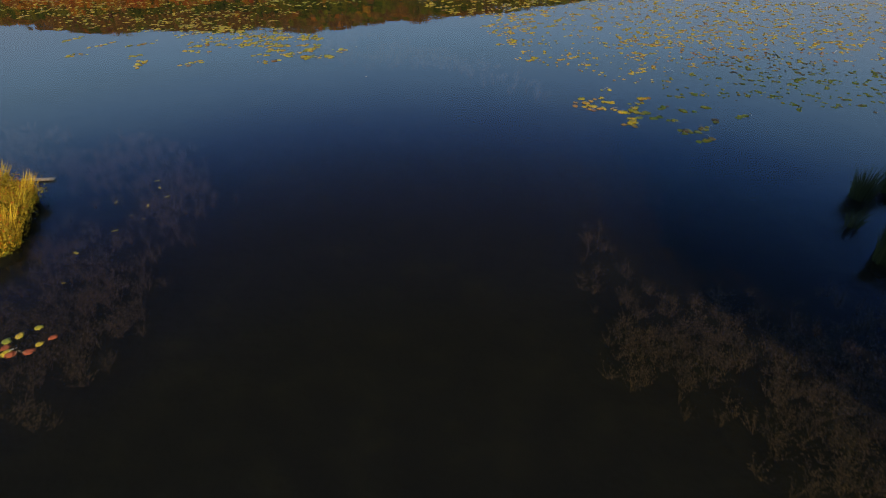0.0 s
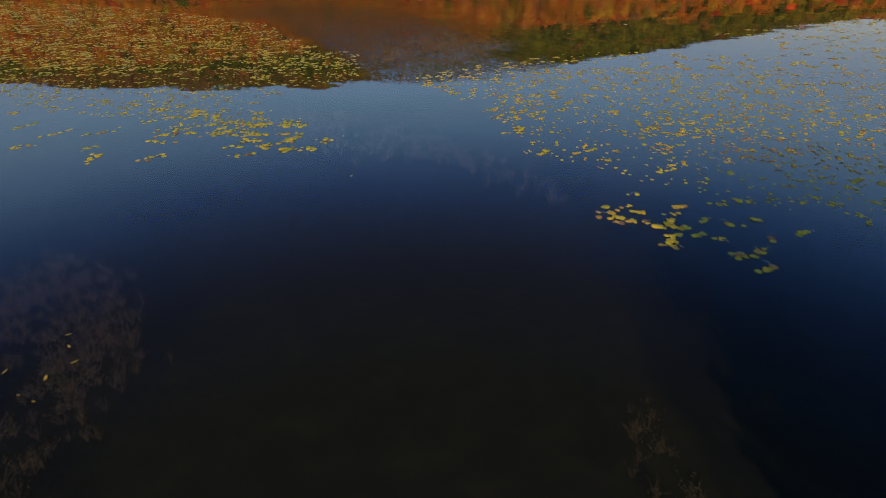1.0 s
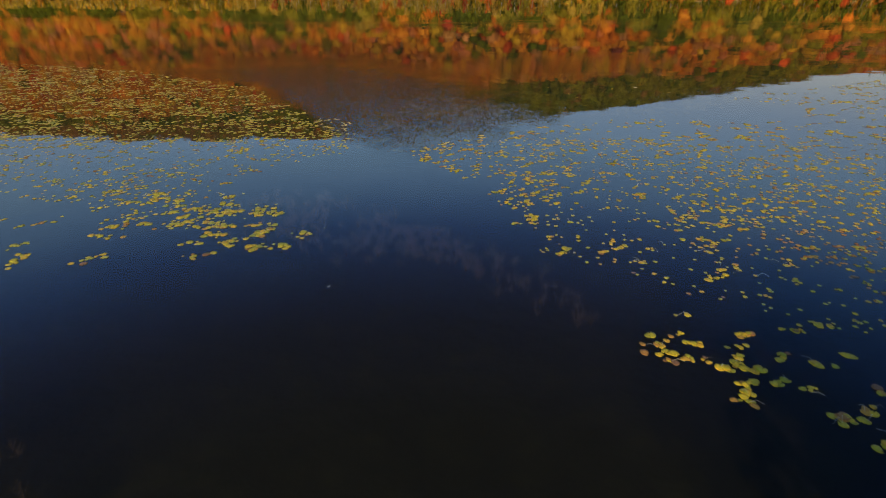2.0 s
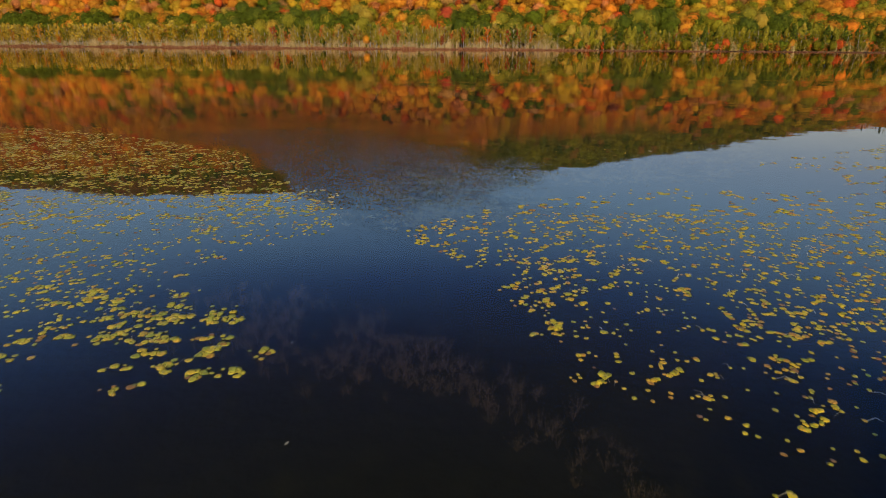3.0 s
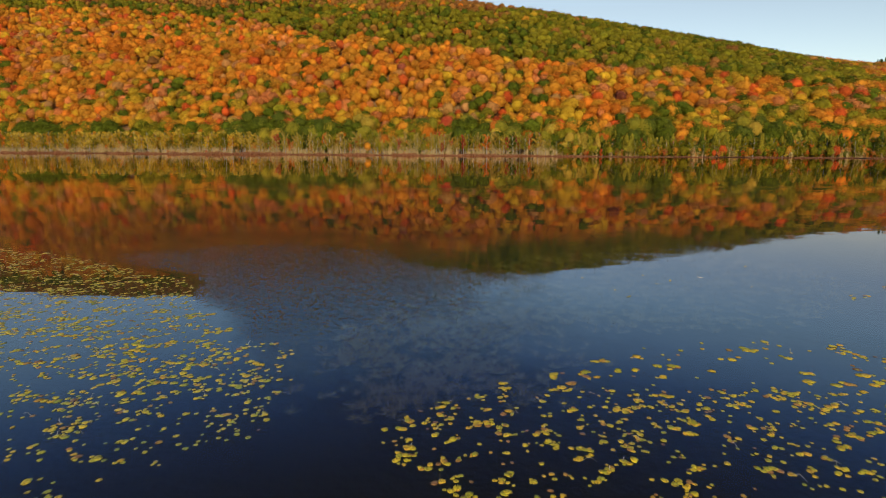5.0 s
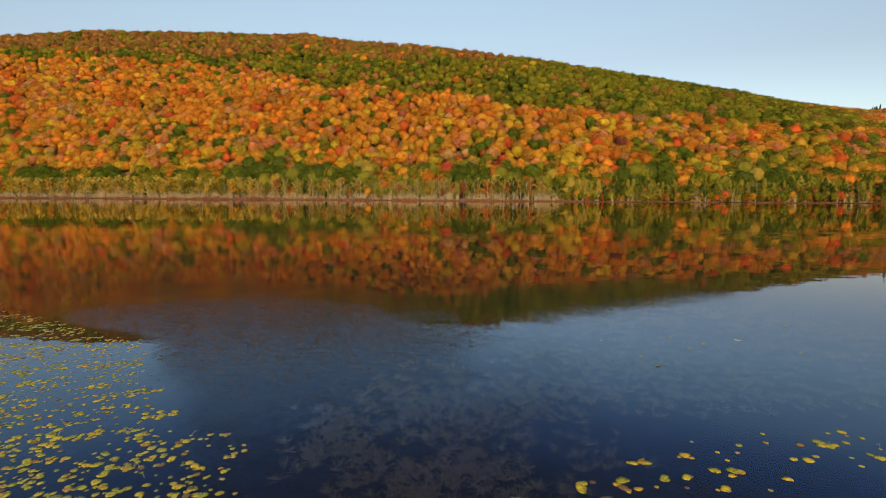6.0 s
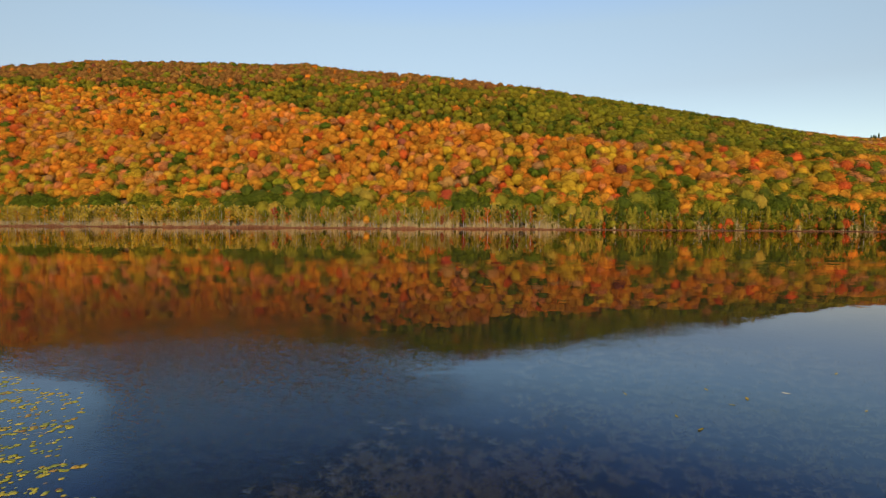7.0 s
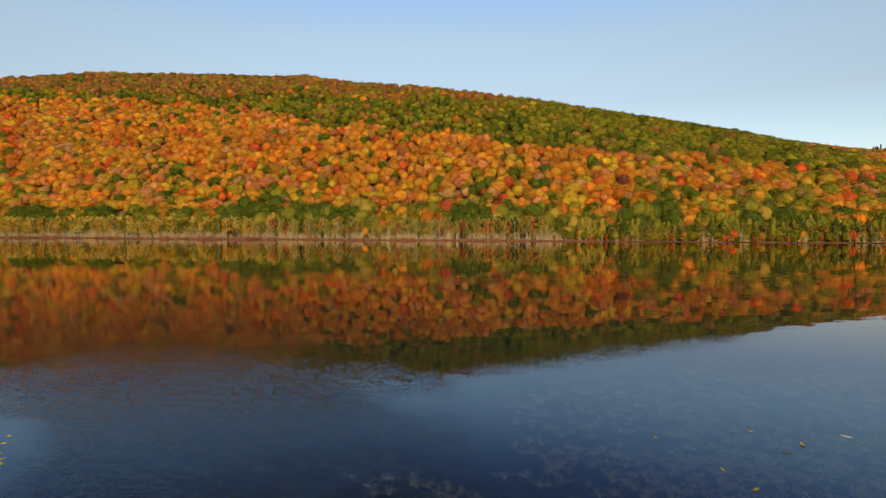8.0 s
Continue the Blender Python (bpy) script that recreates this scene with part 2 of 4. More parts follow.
M_WATER = pond_water()
M_FOREST = forest_leaves()
M_PAD = pad_leaf("yellow_pad_leaf", [(0.0, (0.36, 0.31, 0.015)), (0.3, (0.58, 0.41, 0.015)), (0.6, (0.70, 0.46, 0.015)), (0.82, (0.68, 0.36, 0.02)), (0.93, (0.46, 0.20, 0.03)), (1.0, (0.22, 0.10, 0.04))])
M_GREEN_PAD = pad_leaf("green_pad_leaf", [(0.0, (0.26, 0.27, 0.03)), (0.3, (0.46, 0.37, 0.03)), (0.65, (0.60, 0.43, 0.03)), (0.85, (0.62, 0.38, 0.03)), (0.95, (0.40, 0.20, 0.03)), (1.0, (0.22, 0.10, 0.04))])
M_GROUND = land()
M_BARK = wood_bark("grey_bark", (0.06, 0.05, 0.04), (0.18, 0.15, 0.12))
M_PALE_BARK = wood_bark("pale_bark", (0.22, 0.19, 0.16), (0.48, 0.44, 0.38))
LEAF_COLOURS = {
    "orange": ((0.30, 0.075, 0.01), (0.50, 0.135, 0.014), (0.60, 0.22, 0.022)),
    "red": ((0.20, 0.03, 0.012), (0.40, 0.06, 0.02), (0.52, 0.12, 0.03)),
    "yellow": ((0.24, 0.15, 0.02), (0.40, 0.25, 0.025), (0.48, 0.33, 0.04)),
    "straw": ((0.22, 0.14, 0.022), (0.40, 0.27, 0.045), (0.50, 0.36, 0.07)),
    "olive": ((0.12, 0.105, 0.010), (0.235, 0.19, 0.014), (0.37, 0.28, 0.02)),
    "green": ((0.04, 0.05, 0.005), (0.082, 0.092, 0.007), (0.15, 0.152, 0.010)),
}
M_LEAVES = {k: foliage(k + "_leaves", *v) for k, v in LEAF_COLOURS.items()}
M_SEDGE = foliage("golden_sedge", (0.26, 0.14, 0.012), (0.50, 0.31, 0.02), (0.62, 0.43, 0.03))
M_RUSH = foliage("dark_green_rush", (0.02, 0.03, 0.012), (0.035, 0.05, 0.02), (0.06, 0.08, 0.03))
M_REED = foliage("rusty_reed", (0.13, 0.045, 0.02), (0.26, 0.10, 0.045), (0.38, 0.19, 0.08))
M_TWIG = foliage("bare_twigs", (0.32, 0.22, 0.09), (0.48, 0.35, 0.15), (0.58, 0.46, 0.21))
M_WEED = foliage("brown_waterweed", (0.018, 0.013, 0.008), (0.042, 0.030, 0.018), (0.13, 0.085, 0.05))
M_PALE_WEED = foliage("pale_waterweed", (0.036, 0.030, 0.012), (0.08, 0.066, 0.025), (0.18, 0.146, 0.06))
M_RIPPLE_FLECK = foliage("dark_ripple_bits", (0.012, 0.012, 0.010), (0.03, 0.025, 0.018), (0.07, 0.05, 0.03))
M_STRAW = foliage("pale_straw", (0.24, 0.16, 0.05), (0.40, 0.28, 0.09), (0.50, 0.37, 0.13))
M_STALK = foliage("dry_stalks", (0.30, 0.24, 0.12), (0.45, 0.38, 0.22), (0.60, 0.52, 0.36))
M_BOARD = wood_bark("weathered_board", (0.20, 0.15, 0.09), (0.42, 0.33, 0.20), 9.0)
M_AMBER_PAD = foliage("russet_pad_leaf", (0.34, 0.12, 0.03), (0.50, 0.22, 0.04), (0.58, 0.33, 0.05))
M_RED_PAD = foliage("red_pad_leaf", (0.22, 0.04, 0.02), (0.36, 0.08, 0.03), (0.44, 0.16, 0.045))
# ---- the lie of the land ----
RIDGE_X = (-900, -505, -384, -242, -146, -90, -45, 0, 40, 87, 130, 178, 220, 257, 312, 365, 390, 470, 900)
RIDGE_Z = (140.0, 163.5, 165.4, 158.5, 153.0, 136.3, 127.6, 117.6, 113.8, 106.6, 99.9, 92.0, 84.8, 80.2, 75.0, 72.7, 70.5, 78.6, 84.0)


def shore_y(x):
    return 338.0 - 0.195 * x + 1.6 * np.sin(0.05 * x) + 0.8 * np.sin(0.17 * x + 1)


def ridge_y(x):
    return 620.0 - 0.10 * np.minimum(x, 0) - 80.0 * np.clip((x + 160) / 150, 0, 1) * np.clip((400 - x) / 170, 0, 1)


def slope_s(x, y):
    """0 at the foot of the hill, 1 on the ridge."""
    foot = shore_y(x) + 16
    return (y - foot) / (ridge_y(x) - foot)


def land_z(x, y):
    d = y - shore_y(x)
    near = -1.5 + 0.5 * np.sin(0.3 * x) - y
    bed = -1.7 * np.clip(np.minimum(-d / 30, (y + 1.5) / 14), 0, 1)
    bed = bed - 1.6 * np.clip(np.minimum((y - 13) / 14, -d / 40), 0, 1)
    bank = 0.18 * np.clip(d / 1.2, 0, 1) + 1.3 * np.clip(d / 18, 0, 1)
    hill = np.interp(x, RIDGE_X, RIDGE_Z) * (1 - (1 - np.clip(slope_s(x, y), 0, 1)) ** 1.3)
    back = np.clip((y - ridge_y(x)) * 0.12, 0, 60)
    own = 0.6 * np.clip(near / 2, 0, 1) + 1.5 * np.clip(near / 30, 0, 1)
    return np.where(d > 0, bank + hill - back, np.where(near > 0, own, bed))


# ---- mesh helpers ----
def mesh_of(name, v, f, mat, tint=None, smooth=False):
    """A mesh from arrays of places and of triangles or quads."""
    v, f = np.asarray(v, np.float32), np.asarray(f, np.int32)
    me = bpy.data.meshes.new(name)
    me.vertices.add(len(v))
    me.vertices.foreach_set("co", v.ravel())
    k = f.shape[1]
    me.loops.add(f.size)
    me.loops.foreach_set("vertex_index", f.ravel())
    me.polygons.add(len(f))
    me.polygons.foreach_set("loop_start", np.arange(0, f.size, k, dtype=np.int32))
    if smooth:
        me.polygons.foreach_set("use_smooth", np.ones(len(f), bool))
    if tint is not None:
        a = me.color_attributes.new("tint", "FLOAT_COLOR", "POINT")
        a.data.foreach_set("color", np.c_[tint, np.ones(len(v))].astype(np.float32).ravel())
    me.materials.append(mat)
    me.update(calc_edges=True)
    me.validate()
    return me


def joined(pieces):
    """One pair of arrays from many (places, faces)."""
    vs, fs, n = [], [], 0
    for v, f in pieces:
        vs.append(v), fs.append(np.asarray(f) + n)
        n += len(v)
    return np.concatenate(vs), np.concatenate(fs)


def part(name, me, parent, label=""):
    ob = new(name, me)
    ob.parent = parent
    return tagged(ob, label)


def thing(name, label, category, group="", kind=""):
    return tagged(new(name), label, category, group, kind)


def inside(poly, x, y):
    """Which of the points lie in the polygon."""
    x, y = np.asarray(x, float), np.asarray(y, float)
    hit = np.zeros(x.shape, bool)
    for (ax, ay), (bx, by) in zip(poly, poly[1:] + poly[:1]):
        if ay != by:
            hit ^= ((ay > y) != (by > y)) & (x < (bx - ax) * (y - ay) / (by - ay) + ax)
    return hit


def scattered(rng, poly, n):
    """n chance points in a polygon."""
    p = np.array(poly, float)
    lo, hi, out = p.min(0), p.max(0), np.zeros((0, 2))
    while len(out) < n:
        q = rng.uniform(lo, hi, (2 * n + 20, 2))
        out = np.r_[out, q[inside(poly, q[:, 0], q[:, 1])]]
    return out[:n]


def units(rng, n):
    v = rng.normal(size=(n, 3))
    return v / np.linalg.norm(v, axis=1, keepdims=True)


def clumps(rng, at, out, size, loose=0.55):
    """Small three-cornered leaf clumps at the places, facing roughly outwards."""
    n = len(at)
    nrm = out + loose * units(rng, n)
    nrm /= np.linalg.norm(nrm, axis=1, keepdims=True)
    a = np.cross(nrm, units(rng, n))
    a /= np.linalg.norm(a, axis=1, keepdims=True) + 1e-6
    b = np.cross(nrm, a)
    turn, s = rng.uniform(0, 6.28, n), size * rng.uniform(0.65, 1.35, n)
    v = np.empty((n, 3, 3))
    for k in range(3):
        w = turn + k * 2.094 + rng.uniform(-0.35, 0.35, n)
        v[:, k] = at + s[:, None] * (np.cos(w)[:, None] * a + np.sin(w)[:, None] * b)
    return v.reshape(-1, 3), np.arange(3 * n).reshape(-1, 3)


def tube(path, radii, sides):
    """A tapered tube along places, as triangles, closed at its tip."""
    path = np.asarray(path, float)
    rings = []
    for i, (p, r) in enumerate(zip(path, radii)):
        d = path[min(i + 1, len(path) - 1)] - path[max(i - 1, 0)]
        d /= np.linalg.norm(d)
        a = np.cross(d, (0.31, 0.95, 0.05))
        a /= np.linalg.norm(a)
        b = np.cross(d, a)
        w = np.arange(sides) * 2 * np.pi / sides
        rings.append(p + r * (np.cos(w)[:, None] * a + np.sin(w)[:, None] * b))
    v, f = np.concatenate(rings), []
    for i in range(len(path) - 1):
        for k in range(sides):
            a, b = i * sides + k, i * sides + (k + 1) % sides
            f += [(a, b, b + sides), (a, b + sides, a + sides)]
    return v, np.array(f)


def ico(detail):
    bm = bmesh.new()
    bmesh.ops.create_icosphere(bm, subdivisions=detail, radius=1)
    v = np.array([p.co[:] for p in bm.verts])
    f = np.array([[p.index for p in t.verts] for t in bm.faces])
    bm.free()
    return v, f


ICO = ico(2)


# ---- kinds of tree; each is made one metre high and scaled ----
def broad_crown(rng, leaves, leaf, low=0.30, loose=0.5):
    """A domed crown: small leaf clumps over an uneven heart, swelling into boughs with dents between them."""
    seed = rng.uniform(0, 100, 3)
    mid, half = (1 + low) / 2, (1 - low) / 2

    def dome(out):
        bough = np.array([noise.noise((p * 2.4 + seed).tolist()) + 0.75 * noise.noise((p * 5.5 + seed).tolist()) for p in out])
        r = 1 + 0.34 * bough
        full = 1 - 0.16 * np.clip(-out[:, 2], 0, 1)
        return np.c_[out[:, 0] * r * full * 0.40, out[:, 1] * r * full * 0.40, mid + out[:, 2] * (0.45 + 0.5 * r) * half]

    out = units(rng, int(leaves * 1.25))
    out = out[out[:, 2] > -0.7][:leaves]
    at = dome(out) + units(rng, len(out)) * leaf * rng.uniform(0, 1.3, (len(out), 1))
    v, f = ICO
    heart = (dome(v) - (0, 0, mid)) * 0.86 + (0, 0, mid)
    return joined([clumps(rng, at, out + (0, 0, 0.25), leaf, loose), (heart, f)])


def broad_trunk(rng, sides=6):
    lean = rng.uniform(-0.03, 0.03, 2)
    pieces = [tube([(0, 0, -0.03), (lean[0] * 0.3, lean[1] * 0.3, 0.2), (*lean, 0.5), (*lean * 1.4, 0.78)], (0.026, 0.02, 0.014, 0.003), sides)]
    for i in range(5):
        w, h = i * 1.9 + rng.uniform(-0.5, 0.5), 0.26 + 0.07 * i
        e = np.array((math.cos(w), math.sin(w), 0))
        pieces.append(tube([(0, 0, h), e * 0.1 + (0, 0, h + 0.08), e * 0.2 + (0, 0, h + 0.2)], (0.011, 0.008, 0.002), 4))
    return joined(pieces)


def slim_crown(rng, leaves, leaf):
    """The thin crown of a young pole tree: sprays along upright twigs."""
    at = []
    for i in range(7):
        w, h = i * 2.4, 0.28 + 0.09 * i
        e = np.array((math.cos(w), math.sin(w), 0)) * rng.uniform(0.07, 0.14)
        k = rng.uniform(0, 1, leaves // 7)
        at.append(e * (0.25 + k[:, None]) + np.c_[0 * k, 0 * k, h + 0.16 * k] + rng.normal(0, 0.022, (len(k), 3)))
    at = np.concatenate(at)
    return clumps(rng, at, units(rng, len(at)) + (0, 0, 0.4), leaf)


def slim_trunk(rng, sides=5):
    b = rng.uniform(-0.04, 0.04, 2)
    pieces = [tube([(0, 0, -0.03), (*b * 0.4, 0.35), (*b, 0.7), (*b * 1.2, 1.0)], (0.012, 0.010, 0.006, 0.0015), sides)]
    for i in range(6):
        w, h = i * 2.4, 0.26 + 0.09 * i
        e = np.array((math.cos(w), math.sin(w), 0))
        pieces.append(tube([(0, 0, h), e * 0.12 + (0, 0, h + 0.15)], (0.005, 0.0015), 3))
    return joined(pieces)


def cone_crown(rng, leaves, leaf):
    """A larch: drooping whorls that narrow to the tip."""
    h = 1 - rng.uniform(0.02, 0.9, leaves) ** 0.8 * 0.86
    tier = np.round(h * 14) / 14 + rng.normal(0, 0.026, leaves)
    w = rng.uniform(0, 6.28, leaves)
    r = (1.04 - tier) * 0.24 * np.sqrt(rng.uniform(0.1, 1, leaves))
    at = np.c_[r * np.cos(w), r * np.sin(w), tier - r * 0.15]
    return clumps(rng, at, np.c_[np.cos(w), np.sin(w), 0.5 + 0 * w], leaf)


def straight_trunk(rng, sides=5):
    pieces = [tube([(0, 0, -0.03), (0, 0, 0.5), (0, 0, 0.98)], (0.015, 0.009, 0.001), sides)]
    for i in range(8):
        w, h = i * 2.4, 0.15 + 0.09 * i
        e = np.array((math.cos(w), math.sin(w), 0))
        pieces.append(tube([(0, 0, h), e * (1 - h) * 0.2 + (0, 0, h - 0.02)], (0.004, 0.001), 3))
    return joined(pieces)


def twig_bush(rng, twigs):
    """A leafless shrub: thin leaning wands with a haze of side twigs."""
    pieces = []
    for i in range(twigs):
        w, r = rng.uniform(0, 6.28), rng.uniform(0.05, 0.45)
        e = np.array((math.cos(w), math.sin(w), 0)) * r
        h = rng.uniform(0.3, 1.0)
        s = np.array((-math.sin(w), math.cos(w), 0)) * 0.008
        tip = e + np.array((*rng.normal(0, 0.07, 2), h))
        pieces.append((np.array([e * 0.4 - s, e * 0.4 + s, tip]), np.array([[0, 1, 2]])))
        for k in range(4):
            c = e * 0.4 + (tip - e * 0.4) * (0.4 + 0.15 * k)
            q = units(rng, 1)[0] * (0.16, 0.16, 0.05) + (0, 0, 0.09)
            pieces.append((np.array([c - s, c + s, c + q]), np.array([[0, 1, 2]])))
    return joined(pieces)


def bulk(shapes, rng, x, y, z, wide, high, tint=None):
    """Many scaled and turned copies of the shapes as one pair of arrays."""
    pick = rng.integers(0, len(shapes), len(x))
    vs, fs, ts, n = [], [], [], 0
    for k, (v, f) in enumerate(shapes):
        i = np.where(pick == k)[0]
        if not len(i):
            continue
        w = rng.uniform(0, 6.28, len(i))
        c, s = np.cos(w)[:, None], np.sin(w)[:, None]
        px = (v[:, 0] * c - v[:, 1] * s) * wide[i][:, None] + x[i][:, None]
        py = (v[:, 0] * s + v[:, 1] * c) * wide[i][:, None] + y[i][:, None]
        pz = v[:, 2] * high[i][:, None] + z[i][:, None]
        vs.append(np.stack([px, py, pz], -1).reshape(-1, 3))
        fs.append((f[None] + (np.arange(len(i)) * len(v))[:, None, None]).reshape(-1, 3) + n)
        if tint is not None:
            ts.append(np.repeat(tint[i], len(v), axis=0))
        n += len(i) * len(v)
    return np.concatenate(vs), np.concatenate(fs), (np.concatenate(ts) if tint is not None else None)


# ---- ground and water ----
def build_ground():
    xs = np.r_[-3000, -1800, -1200, np.arange(-900, -420, 24), np.arange(-420, 420, 9), np.arange(420, 901, 24), 1200, 1800, 3000]
    ys = np.r_[-3000, -1500, -600, -250, -120, np.arange(-60, -8, 8), np.arange(-8, 12, 1.5), np.arange(12, 255, 9), np.arange(255, 470, 2.5), np.arange(470, 800, 9), 900, 1100, 1500, 2200, 3500]
    gx, gy = np.meshgrid(xs, ys)
    gz = land_z(gx, gy)
    rng = np.random.default_rng(1)
    gz = gz + rng.normal(0, 0.10, gz.shape) * (np.abs(gz) > 0.3)
    v = np.stack([gx, gy, gz], -1).reshape(-1, 3)
    nx = len(xs)
    i = (np.arange(len(ys) - 1)[:, None] * nx + np.arange(nx - 1)[None]).ravel()
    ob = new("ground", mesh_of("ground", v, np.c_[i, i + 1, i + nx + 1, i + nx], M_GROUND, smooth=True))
    tagged(ob, "dark pond bed and leaf-strewn hillside rising from the water", "ground", kind="structure")


def build_water():
    v = np.array([(-3000, -7.5, 0), (3000, -7.5, 0), (3000, 1000, 0), (-3000, 1000, 0)], float)
    ob = new("water", mesh_of("water", v, np.array([[0, 1, 2, 3]]), M_WATER))
    tagged(ob, "still dark pond water mirroring the sky and hill, ruffled in the middle", "water", kind="structure")


build_ground()
build_water()

# ---- the woods ----
TINTS = {
    "orange": (0.51, 0.150, 0.012), "amber": (0.48, 0.194, 0.016), "red": (0.46, 0.080, 0.014), "wine": (0.22, 0.058, 0.026),
    "yellow": (0.44, 0.25, 0.016), "olive": (0.190, 0.152, 0.009), "green": (0.080, 0.092, 0.006), "pine": (0.05, 0.068, 0.010),
    "brown": (0.27, 0.115, 0.022), "bare": (0.40, 0.185, 0.050), "salmon": (0.50, 0.17, 0.042), "pale": (0.46, 0.31, 0.035),
}
GREEN_X = (-480, -330, -200, -110, -40, 30, 100, 150, 220, 285, 312, 420)
GREEN_LOW = (0.64, 0.63, 0.57, 0.50, 0.46, 0.42, 0.40, 0.36, 0.34, 0.40, 0.85, 1.10)
GREEN_TOP = (0.74, 0.70, 0.70, 0.71, 0.75, 0.83, 0.95, 1.1, 1.1, 1.1, 1.2, 1.2)
MIXES = {
    "mid": dict(orange=32, amber=31, salmon=6, red=4, yellow=9, bare=4, brown=2, wine=1, olive=4, green=12),
    "mid_right": dict(orange=25, amber=23, salmon=5, red=5, yellow=13, bare=4, brown=5, olive=8, green=15),
    "low": dict(orange=19, amber=22, salmon=6, red=4, yellow=17, bare=4, olive=14, green=16),
    "low_right": dict(orange=14, amber=17, salmon=2, red=3, yellow=14, bare=2, olive=25, green=24),
    "band": dict(green=36, olive=46, brown=11, amber=3, orange=3, yellow=1),
    "band_right": dict(green=26, olive=63, brown=10, yellow=1),
    "top": dict(brown=60, olive=22, orange=6, green=7, wine=1, bare=4),
}


def tree_colours(rng, x, y):
    """The colour of every tree by the woods' own pattern: bright maples below, a green oak belt above, russet on the crest."""
    s = slope_s(x, y) + np.array([noise.noise((a * 0.022, b * 0.022, 3.0)) for a, b in zip(x, y)]) * 0.09
    low, top = np.interp(x, GREEN_X, GREEN_LOW), np.interp(x, GREEN_X, GREEN_TOP)
    zone = np.where(s < 0.16, np.where(x > 95, "low_right", "low"), np.where(s < low, np.where(x > 110, "mid_right", "mid"), np.where(s < top, np.where(x > 60, "band_right", "band"), "top")))
    names = np.empty(len(x), object)
    drift = np.array([noise.noise((a * 0.035, b * 0.035, 9.0)) for a, b in zip(x, y)])
    for z, mix in MIXES.items():
        i = np.where(zone == z)[0]
        keys = list(mix)
        p = np.cumsum(np.array([mix[k] for k in keys], float)) / sum(mix.values())
        u = (0.45 * rng.uniform(0, 1, len(i)) + 0.55 * np.clip(0.5 + drift[i] * 0.9, 0, 0.999))
        u = np.where(rng.uniform(0, 1, len(i)) < 0.42, rng.uniform(0, 1, len(i)), u)
        names[i] = np.array(keys, object)[np.searchsorted(p, u).clip(0, len(keys) - 1)]
    return names


def spread(rng, step, y0, y1, half):
    """Jittered places between the shore's foot and beyond the ridge, in the widening view of the pond."""
    gx, gy = np.meshgrid(np.arange(-640, 640, step), np.arange(y0, y1, step))
    x = (gx + rng.uniform(-0.42, 0.42, gx.shape) * step).ravel()
    y = (gy + rng.uniform(-0.42, 0.42, gx.shape) * step).ravel()
    keep = np.abs(x) < half * (y - 10)
    return x[keep], y[keep]


def build_forest():
    rng = np.random.default_rng(11)
    x, y = spread(rng, 4.7, 280, 660, 0.84)
    s = slope_s(x, y)
    keep = (s > 0.055) & (y < ridge_y(x) + 14)
    x, y, s = x[keep], y[keep], s[keep]
    near = s < 0.40
    colour = tree_colours(rng, x, y)
    base = np.array([TINTS[c] for c in colour])
    base = base * rng.uniform(0.87, 1.13, (len(x), 1)) * (1 + rng.uniform(-0.06, 0.06, (len(x), 3)))
    z = land_z(x, y)
    high = rng.uniform(6.4, 10.8, len(x)) * np.where(s > 0.45, 0.86, 1.0)
    wide = high * rng.uniform(0.72, 1.22, len(x))
    fine = [broad_crown(rng, 400, 0.043, 0.16, 0.6) for _ in range(10)]
    coarse = [broad_crown(rng, 190, 0.052, 0.16, 0.6) for _ in range(10)]
    for name, shapes, i, words in (("lower_woods", fine, near, "orange, red and yellow maples crowding the lower hillside"), ("upper_woods", coarse, ~near, "green oak belt and russet crest of the distant hill")):
        v, f, t = bulk(shapes, rng, x[i], y[i], z[i], wide[i], high[i], base[i])
        tagged(new(name, mesh_of(name, v, f, M_FOREST, t)), words, "woods", kind="stuff")
    # a few dark pines stand out on the crest at the far right
    px = rng.uniform(330, 520, 46)
    py = ridge_y(px) - rng.uniform(0, 10, 46)
    high_p = rng.uniform(5, 8.5, 46)
    v, f, t = bulk([cone_crown(rng, 130, 0.06) for _ in range(4)], rng, px, py, land_z(px, py) + 4.2, high_p, high_p, np.tile(TINTS["pine"], (46, 1)))
    tagged(new("crest_pines", mesh_of("crest_pines", v, f, M_FOREST, t)), "small dark pines along the distant crest", "woods", kind="stuff")
    i = s < 0.13
    v, f, _ = bulk([broad_trunk(rng, 4) for _ in range(3)], rng, x[i], y[i], z[i], high[i], high[i])
    tagged(new("forest_trunks", mesh_of("forest_trunks", v, f, M_BARK)), "grey trunks among the maples of the lower hillside", "woods", kind="stuff")


build_forest()

# ---- trees of the far bank, one by one ----
MADE = {}


